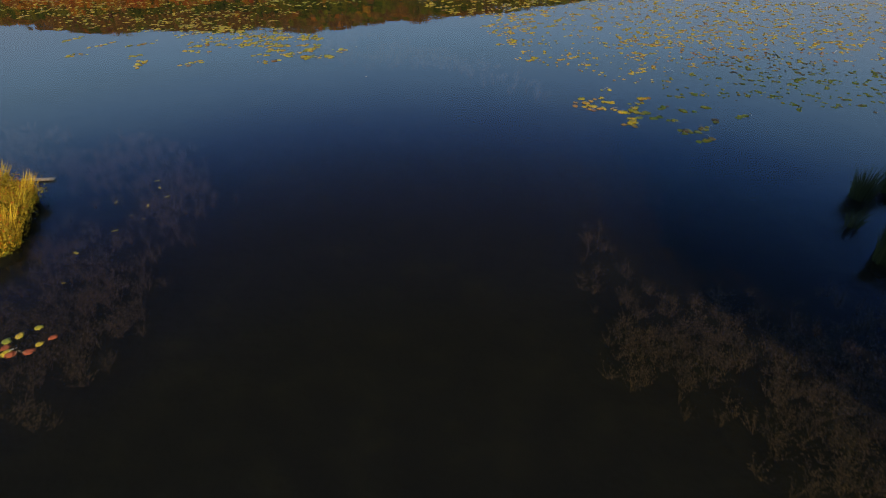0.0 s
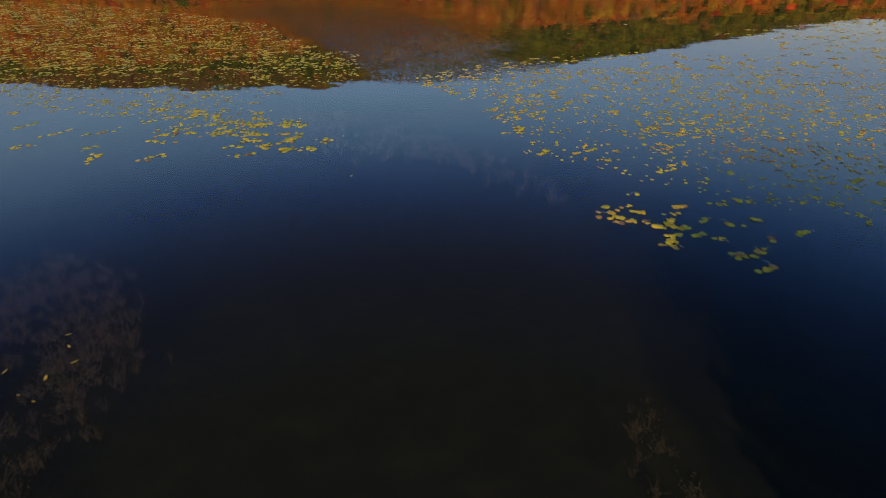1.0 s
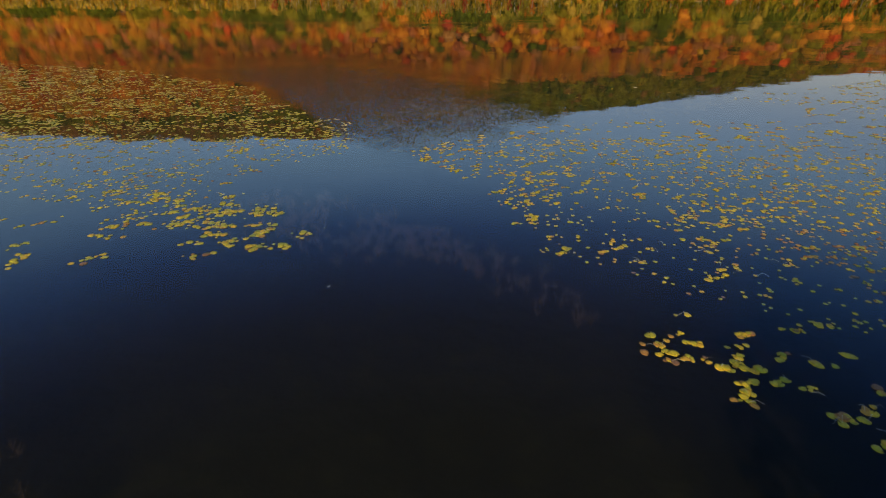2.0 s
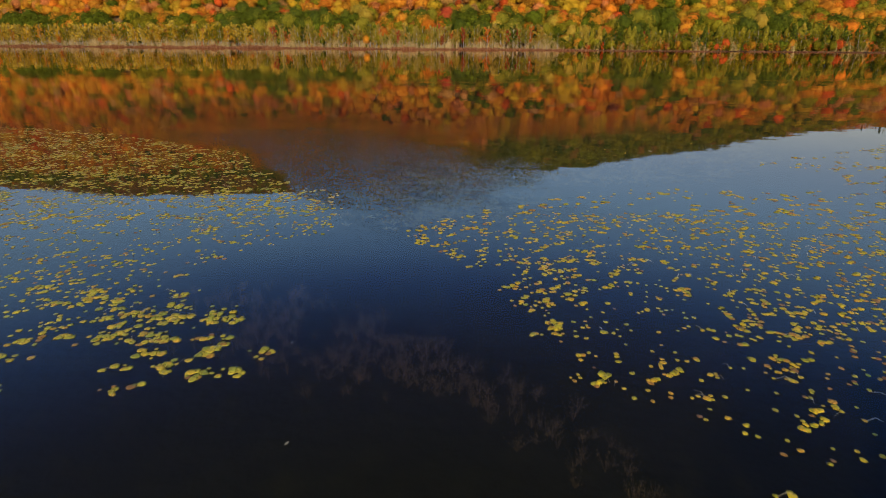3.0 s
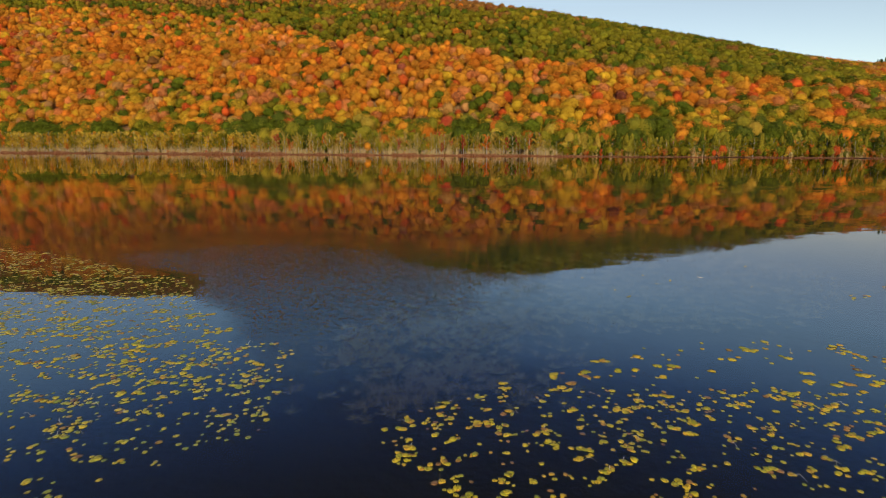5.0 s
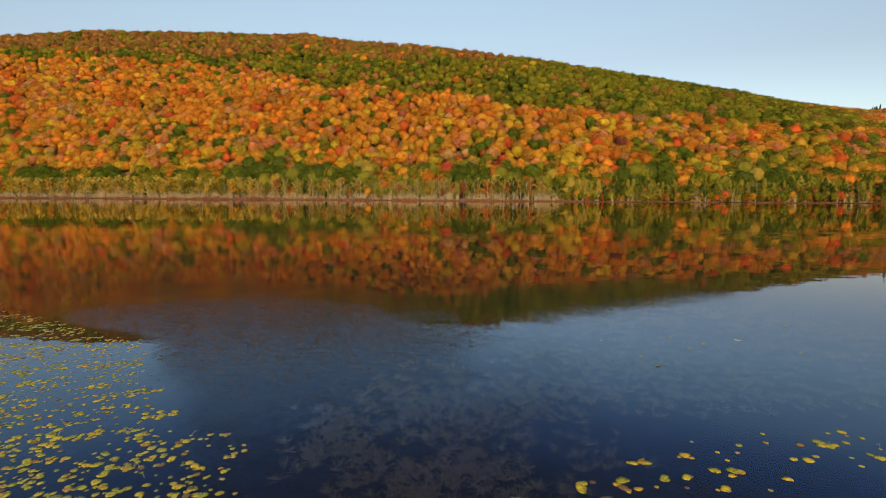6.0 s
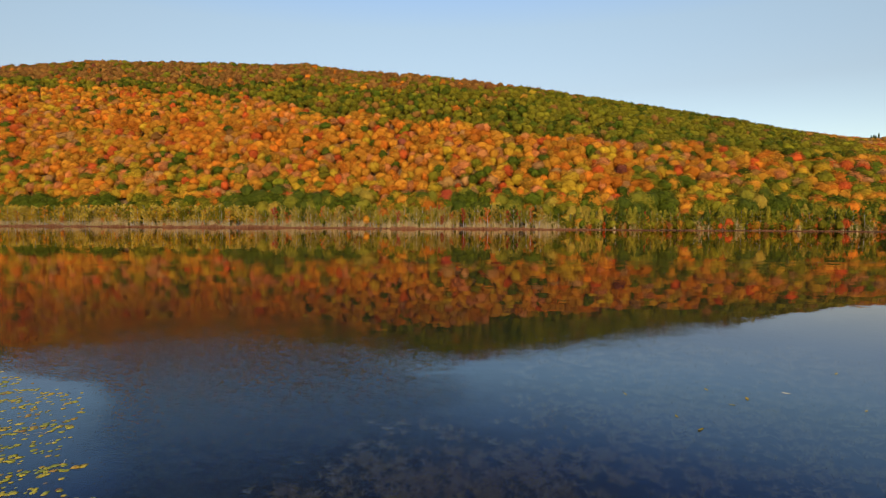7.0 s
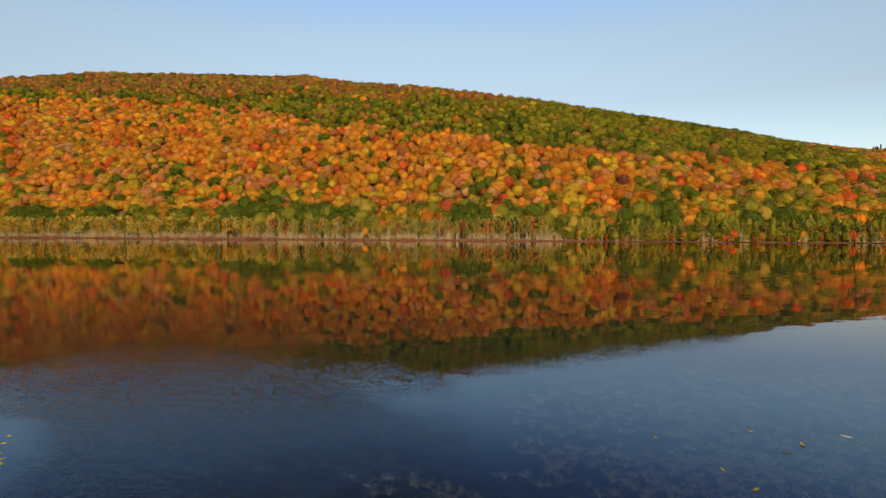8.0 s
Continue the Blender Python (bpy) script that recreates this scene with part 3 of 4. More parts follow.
def tree(kind, colour, look_nr, x, y, high, wide, turn):
    """A tree with its trunk and crown; alike ones share their meshes."""
    key = (kind, colour, look_nr)
    if key not in MADE:
        rng = np.random.default_rng(100 + 10 * look_nr + len(colour))
        crown, trunk, bark, words = {
            "broadleaf_tree": lambda: (broad_crown(rng, 900, 0.032, 0.16), broad_trunk(rng), M_BARK, "%s autumn maple at the foot of the hill"),
            "young_tree": lambda: (slim_crown(rng, 430, 0.030), slim_trunk(rng), M_PALE_BARK, "thin pale-stemmed young tree with %s leaves on the bank"),
            "larch_tree": lambda: (cone_crown(rng, 760, 0.026), straight_trunk(rng), M_BARK, "slender %s larch standing on the far bank"),
            "bank_oak": lambda: (broad_crown(rng, 2600, 0.024), broad_trunk(rng, 10), M_BARK, "tall %s oak on the near bank"),
        }[kind]()
        root = thing(kind, words % colour, "tree", kind.replace("_", " ") + "s on the bank")
        part("trunk", mesh_of("trunk", *trunk, bark), root)
        part("crown", mesh_of("crown", *crown, M_LEAVES[colour]), root)
        MADE[key] = root
        MADE[key, "first"] = True
    root = MADE[key]
    m = Matrix.Translation((x, y, float(land_z(np.float64(x), np.float64(y))) - 0.1)) @ Matrix.Rotation(turn, 4, "Z") @ Matrix.Diagonal((wide, wide, high, 1))
    if MADE.pop((key, "first"), False):
        MADE[key, "spot"] = m
    else:
        copy_thing(root, m)


def settle():
    """The first tree of each kind goes to its own spot last, so that the copies take only their own size."""
    for key, m in [(k, v) for k, v in MADE.items() if k[-1] == "spot"]:
        MADE[key[0]].matrix_basis = m


OAKS = ((-142, -68), (-61, -48), (-2, 24), (28, 40), (90, 121), (150, 174), (-300, -262), (-238, -214))


def build_bank_trees():
    rng = np.random.default_rng(5)
    for x in np.arange(-150, 196, 3.0):
        x = float(x + rng.uniform(-1.2, 1.2))
        oak = any(a < x < b for a, b in OAKS)
        d = rng.uniform(14, 30)
        colour = rng.choice(["green", "olive", "yellow", "orange", "red"], p=[0.66, 0.16, 0.09, 0.07, 0.02] if oak else [0.12, 0.28, 0.28, 0.25, 0.07])
        high = rng.uniform(11.5, 15) if oak else rng.uniform(8.0, 12)
        tree("broadleaf_tree", str(colour), int(rng.integers(3)), x, float(shore_y(x)) + d, high, high * rng.uniform(0.75, 1.0), rng.uniform(0, 6.28))
    for x in np.arange(-118, 112, 0.66):
        x = float(x + rng.uniform(-0.4, 0.4))
        colour = rng.choice(["olive", "yellow", "orange", "red", "green", "straw"], p=[0.36, 0.14, 0.05, 0.03, 0.06, 0.36] if x < 45 else [0.56, 0.12, 0.06, 0.04, 0.18, 0.04])
        high = rng.uniform(5.5, 12.5) if x < 50 else rng.uniform(4.5, 9)
        tree("young_tree", str(colour), int(rng.integers(4)), x, float(shore_y(x)) + rng.uniform(2.5, 16), high, high * rng.uniform(0.9, 1.5), rng.uniform(0, 6.28))
    for x in np.arange(66, 215, 1.15):
        x = float(x + rng.uniform(-0.6, 0.6))
        high = rng.uniform(6.5, 12.5)
        tree("larch_tree", str(rng.choice(["olive", "green", "yellow"], p=[0.52, 0.42, 0.06])), int(rng.integers(3)), x, float(shore_y(x)) + rng.uniform(5, 19), high, high * rng.uniform(1.3, 2.1), rng.uniform(0, 6.28))
    # the near bank behind the camera's start, whose trees shade the water's edge
    for x, y, high, colour in ((14.4, -4.8, 16.8, "green"), (18.0, -3.5, 18.8, "green"), (21.2, -6, 19.2, "olive"), (27, -4, 18.2, "green"), (33, -4.5, 19, "green"), (39.5, -6, 19, "green"), (48, -5, 18, "olive"), (57, -7, 20, "green")):
        tree("bank_oak", colour, 0, x, y, high * 0.94, high * 0.9, x)
    settle()


def build_bank_growth():
    """Young stems beyond the middle stretch, bare shrubs, and the rusty reed edge."""
    rng = np.random.default_rng(8)
    n = 900
    x = np.r_[rng.uniform(-330, -118, n * 2 // 3), rng.uniform(112, 260, n // 3)]
    y = shore_y(x) + rng.uniform(2.5, 17, len(x))
    high = rng.uniform(6.0, 13.0, len(x)) * np.where(x > 60, 0.72, 1.0)
    names = np.where(x > 60, rng.choice(["olive", "green", "amber", "red"], len(x), p=[0.56, 0.32, 0.09, 0.03]), rng.choice(["olive", "amber", "yellow", "orange", "pale"], len(x), p=[0.34, 0.03, 0.18, 0.02, 0.43]))
    tint = np.array([TINTS[c] for c in names]) * rng.uniform(0.8, 1.2, (len(x), 1))
    for name, shapes, mat, t in (("pole_wood_leaves", [slim_crown(rng, 260, 0.036) for _ in range(4)], M_FOREST, tint), ("pole_wood_stems", [slim_trunk(rng, 4) for _ in range(4)], M_PALE_BARK, None)):
        v, f, t = bulk(shapes, np.random.default_rng(4), x, y, land_z(x, y), high * 1.2, high, t)
        tagged(new(name, mesh_of(name, v, f, mat, t)), "thin pale young trees with yellowing leaves along the bank", "thicket", kind="stuff")
    # a second, fuller rank behind them, at the foot of the hill
    x = rng.uniform(-345, 265, 900)
    x = x[(x < -150) | (x > 195) | (rng.uniform(0, 1, len(x)) < 0.75)]
    back = rng.uniform(0, 1, len(x))
    y = shore_y(x) + 8 + 18 * back
    oak = np.zeros(len(x), bool)
    for a, b in OAKS:
        oak |= (x > a) & (x < b)
    names = np.where(oak & (back > 0.55), "green", rng.choice(["olive", "amber", "orange", "green", "pale"], len(x), p=[0.44, 0.13, 0.12, 0.27, 0.04]))
    tint = np.array([TINTS[c] for c in names]) * rng.uniform(0.8, 1.2, (len(x), 1))
    high = rng.uniform(4.0, 6.0, len(x)) + 6.5 * back * np.where(oak, 1.15, 1.0)
    v, f, t = bulk([broad_crown(rng, 520, 0.04, 0.14, 0.7) for _ in range(6)], rng, x, y, land_z(x, y), high, high, tint)
    tagged(new("bank_thicket", mesh_of("bank_thicket", v, f, M_FOREST, t)), "olive and yellow trees crowding the foot of the hill", "thicket", kind="stuff")
    x = rng.uniform(-345, 265, 2300)
    x = x[np.array([noise.noise((a * 0.06, 0.0, 1.0)) for a in x]) + rng.uniform(-0.6, 0.6, len(x)) > np.where(x > 60, 0.4, -0.4)]
    y = shore_y(x) + rng.uniform(1.0, 10, len(x))
    high = rng.uniform(1.5, 6.6, len(x)) * (1 + 0.5 * np.array([noise.noise((a * 0.11, 7.0, 1.0)) for a in x]))
    v, f, _ = bulk([twig_bush(rng, 16) for _ in range(5)], rng, x, y, land_z(x, y), 1.2 + high * 0.75, high)
    tagged(new("bare_shrubs", mesh_of("bare_shrubs", v, f, M_TWIG)), "leafless grey-pink shrubs along the water's edge", "shrubs", kind="stuff")
    x = np.r_[rng.uniform(-345, 265, 420), rng.uniform(55, 265, 800)]
    y = shore_y(x) + rng.uniform(2, 9, len(x))
    high = rng.uniform(1.0, 3.6, len(x)) * np.where(x > 55, 1.6, 1.0)
    tint = np.array([TINTS[c] for c in rng.choice(["red", "salmon", "pale", "amber", "olive", "green"], len(x), p=[0.07, 0.08, 0.15, 0.12, 0.42, 0.16])]) * rng.uniform(0.8, 1.2, (len(x), 1))
    v, f, t = bulk([slim_crown(rng, 170, 0.045) for _ in range(4)], rng, x, y, land_z(x, y) - 0.25 * high, high * 1.5, high, tint)
    tagged(new("bright_shrubs", mesh_of("bright_shrubs", v, f, M_FOREST, t)), "red and orange low bushes among the pale stems", "shrubs", kind="stuff")
    # low scrub that closes the bank where the larches stand
    x = rng.uniform(52, 268, 420)
    y = shore_y(x) + rng.uniform(2.5, 12, len(x))
    high = rng.uniform(2.2, 6.0, len(x))
    tint = np.array([TINTS[c] for c in rng.choice(["olive", "green", "amber", "red", "brown"], len(x), p=[0.50, 0.30, 0.09, 0.05, 0.06])]) * rng.uniform(0.75, 1.15, (len(x), 1))
    v, f, t = bulk([broad_crown(rng, 330, 0.05, 0.06, 0.9) for _ in range(5)], rng, x, y, land_z(x, y) - 0.2, high * 0.9, high, tint)
    tagged(new("bank_scrub", mesh_of("bank_scrub", v, f, M_FOREST, t)), "low olive and green scrub between the larches on the bank", "scrub", kind="stuff")
    reed_band(rng, "reed_edge", 42000, (-0.8, 1.3), (0.4, 1.7), M_REED, "rust-brown reeds and sedge lining the far shore")
    reed_band(rng, "straw_grass", 6000, (0.6, 4.0), (0.3, 1.9), M_STRAW, "pale straw-coloured grass under the young trees")


def reed_band(rng, name, n, band, tall, mat, words):
    """A band of standing blades along the far shore."""
    x = rng.uniform(-345, 265, n)
    y = shore_y(x) + np.abs(rng.normal(0, band[1], n)) + band[0]
    z = land_z(x, y)
    h = rng.uniform(*tall, n) * np.array([0.75 + 0.9 * noise.noise((p * 0.09, tall[1], 4.0)) + 0.5 * noise.noise((p * 0.5, tall[1], 8.0)) for p in x]).clip(0.15, 1.6)
    if tall[1] > 1.5:
        h = h * np.interp(x, (20, 80), (1.0, 0.3))
    a = rng.uniform(0, 6.28, n)
    w = rng.uniform(0.05, 0.13, n)
    lean = rng.normal(0, 0.25, (n, 2))
    v = np.stack([np.c_[x - w * np.cos(a), y - w * np.sin(a), z - 0.05], np.c_[x + w * np.cos(a), y + w * np.sin(a), z - 0.05], np.c_[x + lean[:, 0], y + lean[:, 1], z + h]], 1).reshape(-1, 3)
    tagged(new(name, mesh_of(name, v, np.arange(3 * n).reshape(-1, 3), mat)), words, "reeds", kind="stuff")


build_bank_trees()
build_bank_growth()


# ---- floating leaves ----
def pad_shape(rng, segs=13):
    """A round leaf with a notch and a turned-up rim; a thin rim gives it depth."""
    w = np.linspace(0.16, 6.12, segs)
    r = 1 + 0.10 * np.sin(2 * w + rng.uniform(0, 6)) + 0.08 * np.sin(3 * w + rng.uniform(0, 6)) + rng.uniform(-0.10, 0.08, segs)
    lift = 0.012 + 0.03 * np.maximum(0, np.sin(2 * w + rng.uniform(0, 6))) * rng.uniform(0.1, 1)
    top = np.c_[r * np.cos(w), r * 0.92 * np.sin(w), lift]
    low = np.c_[0.98 * top[:, :2], top[:, 2] - 0.008]
    mid = np.c_[0.55 * top[:, :2], 0.012 + 0 * w]
    v = np.r_[[(0.1, 0, 0.012)], mid, top, low]
    f = []
    for i in range(segs - 1):
        a, b, c, d = 1 + i, 1 + segs + i, 1 + 2 * segs + i, 0
        f += [(d, a, a + 1), (a, b, b + 1), (a, b + 1, a + 1), (b, c, c + 1), (b, c + 1, b + 1)]
    return v, np.array(f)


PAD_RNG = np.random.default_rng(21)
PADS = [pad_shape(PAD_RNG) for _ in range(6)]
FAR_PADS = [pad_shape(PAD_RNG, 8) for _ in range(8)]
PAD_MESHES = [mesh_of("lily_pad", v, f, M_PAD) for v, f in PADS]
GREEN_MESHES = [mesh_of("lily_pad", v, f, M_GREEN_PAD) for v, f in PADS]
RED_MESHES = [mesh_of("lily_pad", v, f, M_RED_PAD) for v, f in PADS[:2]]
LEFT_FIELD = [(-62, 83), (-35, 75), (-18, 65.5), (-15.2, 60), (-13.5, 56.5), (-7.2, 52.5), (-6.4, 45), (-10.5, 41.8), (-12, 38.2), (-9, 36.6), (-6.4, 33.2), (-7, 31.2), (-10, 33), (-12.4, 33.6), (-14.3, 34), (-17.3, 35.5), (-28, 39), (-62, 54)]
RIGHT_FIELD = [(-2.2, 44.6), (0, 47.6), (3, 49.6), (6, 50.8), (10, 53.5), (14, 54.3), (22, 53.2), (26, 54), (44, 58), (44, 22), (30, 22), (16, 24.6), (10.4, 26.6), (8.5, 28.4), (6.7, 29.6), (3.8, 31.7), (2.6, 36), (1.5, 40), (-1, 42.6)]
THIN_FIELD = [(25, 62), (28.5, 59), (29, 55), (50, 62), (50, 74), (38, 68)]
# near clumps of large leaves: x, y, how many
LEFT_CLUMPS = ((-6.8, 31.6, 6), (-6.1, 32.8, 6), (-7.8, 31.5, 8), (-8.0, 32.7, 7), (-8.4, 33.8, 7), (-9.0, 31.8, 6), (-9.7, 30.8, 6), (-10.0, 32.7, 8), (-10.1, 33.5, 9),
               (-11.8, 35.6, 9), (-12.0, 33.8, 10), (-10.0, 35.1, 9), (-8.7, 35.9, 5), (-13.9, 30.4, 7), (-14.6, 32.4, 6), (-16.8, 30.2, 8), (-17.6, 31.6, 6), (-18.3, 33.8, 7), (-20.6, 33.6, 7), (-21.2, 31.7, 6), (-23.0, 34.5, 7), (-25.0, 37.0, 7), (-14.7, 33.5, 7), (-16.5, 37.6, 7), (-14.1, 36.9, 9))
YELLOW_CLUMP = ((8.1, 26.7, 1), (6.4, 25.6, 1), (7.3, 25.5, 2), (7.8, 25.2, 3), (6.2, 24.8, 1), (6.6, 24.4, 3), (6.9, 24.8, 4), (7.4, 24.5, 2), (7.9, 24.3, 2), (8.3, 24.0, 4), (8.8, 24.3, 5), (9.2, 23.9, 3), (8.7, 23.3, 3), (8.4, 22.9, 3), (8.2, 22.6, 3), (9.7, 23.4, 2),
                (10.4, 23.1, 2), (10.3, 22.2, 2), (10.7, 21.8, 3), (11.0, 21.1, 3), (11.3, 22.3, 2), (12.0, 23.0, 2), (13.5, 23.6, 2), (9.1, 25.0, 2), (9.7, 25.6, 3), (10.1, 24.4, 2), (11.2, 24.2, 3), (12.2, 24.6, 3), (11.2, 25.9, 3), (12.6, 26.2, 3))


def strung(rng, cx, cy, n, size, reach, way=0.45):
    """A loose string of leaves round a place, drawn out across the view."""
    ang = rng.normal(way, 0.5)
    u, w = rng.normal(0, reach, n), rng.normal(0, reach * 0.38, n)
    x = cx + u * math.cos(ang) - w * math.sin(ang)
    y = cy + u * math.sin(ang) + w * math.cos(ang)
    return np.c_[x, y, size * rng.uniform(0.5, 1.4, n)]


def leaf_places():
    rng = np.random.default_rng(31)
    one, rest = [], []
    for cx, cy, n in LEFT_CLUMPS:
        one.append(strung(rng, cx, cy, n * 3 // 2, 0.125, 0.34))
    for cx, cy, n in YELLOW_CLUMP:
        one.append(strung(rng, cx, cy, n * 2, 0.125, 0.2, 0.1))
    one.append(np.c_[rng.normal(-10.7, 0.36, 20), rng.normal(9.1, 0.34, 20), rng.uniform(0.09, 0.14, 20)])
    for field, clumps_nr, lot, size, reach in ((LEFT_FIELD, 2100, 3, 0.104, 0.34), (RIGHT_FIELD, 2200, 3.6, 0.104, 0.19), (THIN_FIELD, 130, 4, 0.14, 0.45)):
        c = scattered(rng, field, clumps_nr * 2)
        thick = np.array([noise.noise((a * 0.16, b * 0.16, 5.0)) for a, b in c])
        c = c[np.argsort(-thick + rng.uniform(-1.2, 1.2, len(c)))][:clumps_nr]
        if field is LEFT_FIELD:
            c = c[(c[:, 1] > 36.5) | (c[:, 0] < -10)]
        if field is RIGHT_FIELD:
            c = c[(c[:, 1] > 34) | (rng.uniform(0, 1, len(c)) < 0.45)]
            c = c[(c[:, 1] < 48.5) | (rng.uniform(0, 1, len(c)) < 0.3)]
        for cx, cy in c:
            n = 1 + rng.poisson(lot - 1)
            far = field is RIGHT_FIELD and cy > 48.5
            rest.append(strung(rng, cx, cy, n, size * (1.55 if far else 1), reach * (1.5 if far else 1) * rng.uniform(0.6, 1.3)))
        lone = scattered(rng, field, clumps_nr)
        lone = lone[(lone[:, 1] < 48.5) | (lone[:, 0] < 0) | (rng.uniform(0, 1, clumps_nr) < 0.2)]
        rest.append(np.c_[lone, size * rng.uniform(0.6, 1.0, len(lone))])
    for cx, cy in scattered(rng, [(-10.0, 31.2), (-6.6, 31.6), (-6.4, 33), (-9, 36.6), (-12, 38), (-15.5, 37.5), (-15.5, 34), (-12, 33)], 24):
        rest.append(strung(rng, cx, cy, 7, 0.135, 0.27))
    # a reddened drift among the golden leaves
    rest.append(np.c_[rng.normal(17.5, 2.2, 90), rng.normal(31.6, 0.9, 90), rng.uniform(0.07, 0.11, 90)])
    # the thick raft of leaves in the far half of the left field
    raft = [(-62, 83), (-35, 75), (-18.4, 65), (-15.6, 59.5), (-8, 53.5), (-7.4, 49), (-16, 46), (-30, 46), (-62, 56)]
    c = scattered(rng, raft, 640)
    for cx, cy in c:
        rest.append(strung(rng, cx, cy, 1 + rng.poisson(4), 0.14, 0.42))
    return np.concatenate(one), np.concatenate(rest)


def build_pads():
    rng = np.random.default_rng(41)
    one, rest = leaf_places()
    # the leaves nearest to the middle line of the flight are things of their own
    order = np.argsort(np.abs(one[:, 0]))
    one, rest = one[order[:300]], np.r_[rest, one[order[300:]]]
    for i, (x, y, r) in enumerate(one):
        red = y < 10 and i % 3 == 0
        me = RED_MESHES[i % 2] if red else (GREEN_MESHES if x < 0 else PAD_MESHES)[i % 6]
        ob = new("lily_pad", me)
        ob.matrix_basis = Matrix.Translation((x, y, 0.003 + 0.002 * (i % 7))) @ Euler((rng.normal(0, 0.02), rng.normal(0, 0.02), rng.uniform(0, 6.28))).to_matrix().to_4x4() @ Matrix.Diagonal((r, r, r, 1))
        shaded = x > 9.6 and y < 28
        words = "small red lily pad floating by the near reeds" if red else "dull green lily pad floating in the shade" if shaded else "yellow-green lily pad floating on the dark water"
        tagged(ob, words, "lily pad", "lily pads on the pond")
    drift = (np.hypot((rest[:, 0] - 17.5) / 6, (rest[:, 1] - 31.6) / 2.4) < 1) & (rng.uniform(0, 1, len(rest)) < 0.5)
    p = rest[drift]
    v, f, _ = bulk(FAR_PADS, rng, p[:, 0], p[:, 1], rng.uniform(0.002, 0.010, len(p)), p[:, 2], p[:, 2])
    tagged(new("red_pad_drift", mesh_of("red_pad_drift", v, f, M_AMBER_PAD)), "patch of reddened lily pads among the golden ones", "lily pads", kind="stuff")
    for side, mat, words in ((rest[:, 0] < -3.5, M_GREEN_PAD, "wide drift of yellow-green lily pads floating on the pond"), (rest[:, 0] >= -3.5, M_PAD, "wide drift of golden lily pads floating on the pond")):
        p = rest[side & ~drift]
        v, f, _ = bulk(FAR_PADS, rng, p[:, 0], p[:, 1], rng.uniform(0.002, 0.010, len(p)), p[:, 2], p[:, 2])
        tagged(new("lily_pad_field", mesh_of("lily_pad_field", v, f, mat)), words, "lily pads", kind="stuff")
    # pale dying leaf stalks that curl above the water among the leaves
    k = rng.choice(len(rest), 800, replace=False)
    pieces = []
    for x, y, r in np.r_[rest[k], one[rng.choice(len(one), 30)]]:
        w, s = rng.uniform(0, 6.28), rng.uniform(0.15, 0.5)
        e = np.array((math.cos(w), math.sin(w), 0))
        pieces.append(tube([np.array((x, y, -0.05)), e * s * 0.5 + (x, y, 0.10 * rng.uniform(0.4, 1.6)), e * s + (x, y, 0.02)], (0.007, 0.007, 0.004), 3))
    v, f = joined(pieces)
    tagged(new("leaf_stalks", mesh_of("leaf_stalks", v, f, M_STALK)), "pale curled lily stalks poking out of the water", "stalks", kind="stuff")


build_pads()


# ---- water plants ----
def plume(rng, arms):
    """A feathery underwater plant: leaning stems set with short whorls."""
    pieces = []
    for i in range(arms):
        w = rng.uniform(0, 6.28)
        e = np.array((math.cos(w), math.sin(w), 0)) * rng.uniform(0.15, 0.95)
        tip = e + (0, 0, rng.uniform(0.6, 1.0))
        side = np.array((-math.sin(w), math.cos(w), 0))
        pieces.append((np.array([-side * 0.012, side * 0.012, tip]), np.array([[0, 1, 2]])))
        for k in range(11):
            c = tip * (0.35 + 0.065 * k) + rng.normal(0, 0.03, 3)
            q = units(rng, 1)[0] * (0.14, 0.14, 0.08)
            t = np.cross(q, (0, 0, 1)) * 0.28
            pieces.append((np.array([c - t, c + t, c + q]), np.array([[0, 1, 2]])))
    return joined(pieces)


WEED_BEDS = (
    ([(-22, 23), (-12, 21.8), (-8.4, 17.6), (-8.2, 14), (-8.4, 8.7), (-9.4, 6.5), (-13, 6), (-13, 12), (-16, 16)], 900),
    ([(5, 15.4), (7, 12.6), (10, 12), (14, 11.5), (15, 6), (9, 5), (4.6, 9)], 560),
    ([(-11.5, 38.5), (-7.6, 33.2), (-4.4, 31.6), (-0.5, 31.2), (2, 30), (3, 28.2), (5.4, 26.8), (5, 28.6), (2.2, 32.4), (-1.6, 34.8), (-4.7, 38.4)], 380),
    ([(-6, 47.5), (4.5, 47.5), (6.5, 54), (4.4, 62), (-2, 63), (-5.5, 56)], 700),
    ([(2, 58), (18, 56), (30, 66), (27, 78), (16, 79), (5, 74)], 1600),
)


def build_weeds():
    rng = np.random.default_rng(51)
    shapes = [plume(rng, 12) for _ in range(6)]
    for poly, n in WEED_BEDS:
        p = scattered(rng, poly, n * 2)
        thick = np.array([noise.noise((a * 0.35, b * 0.35, 2.0)) for a, b in p])
        p = p[np.argsort(-thick + rng.uniform(-0.4, 0.4, len(p)))][:n]
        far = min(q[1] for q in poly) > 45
        p = p + rng.normal(0, 0.7 if far else 0.5, p.shape)
        high = rng.uniform(0.15, 0.42, n) if far else rng.uniform(0.25, 0.75, n)
        top = -rng.uniform(0.06, 0.3, n) if far else -rng.uniform(0.03, 0.3, n)
        v, f, _ = bulk(shapes, rng, p[:, 0], p[:, 1], top - high, rng.uniform(0.35, 0.7, n) if far else rng.uniform(0.22, 0.5, n), high)
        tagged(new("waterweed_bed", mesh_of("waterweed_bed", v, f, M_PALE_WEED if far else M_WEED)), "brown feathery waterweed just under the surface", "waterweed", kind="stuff")


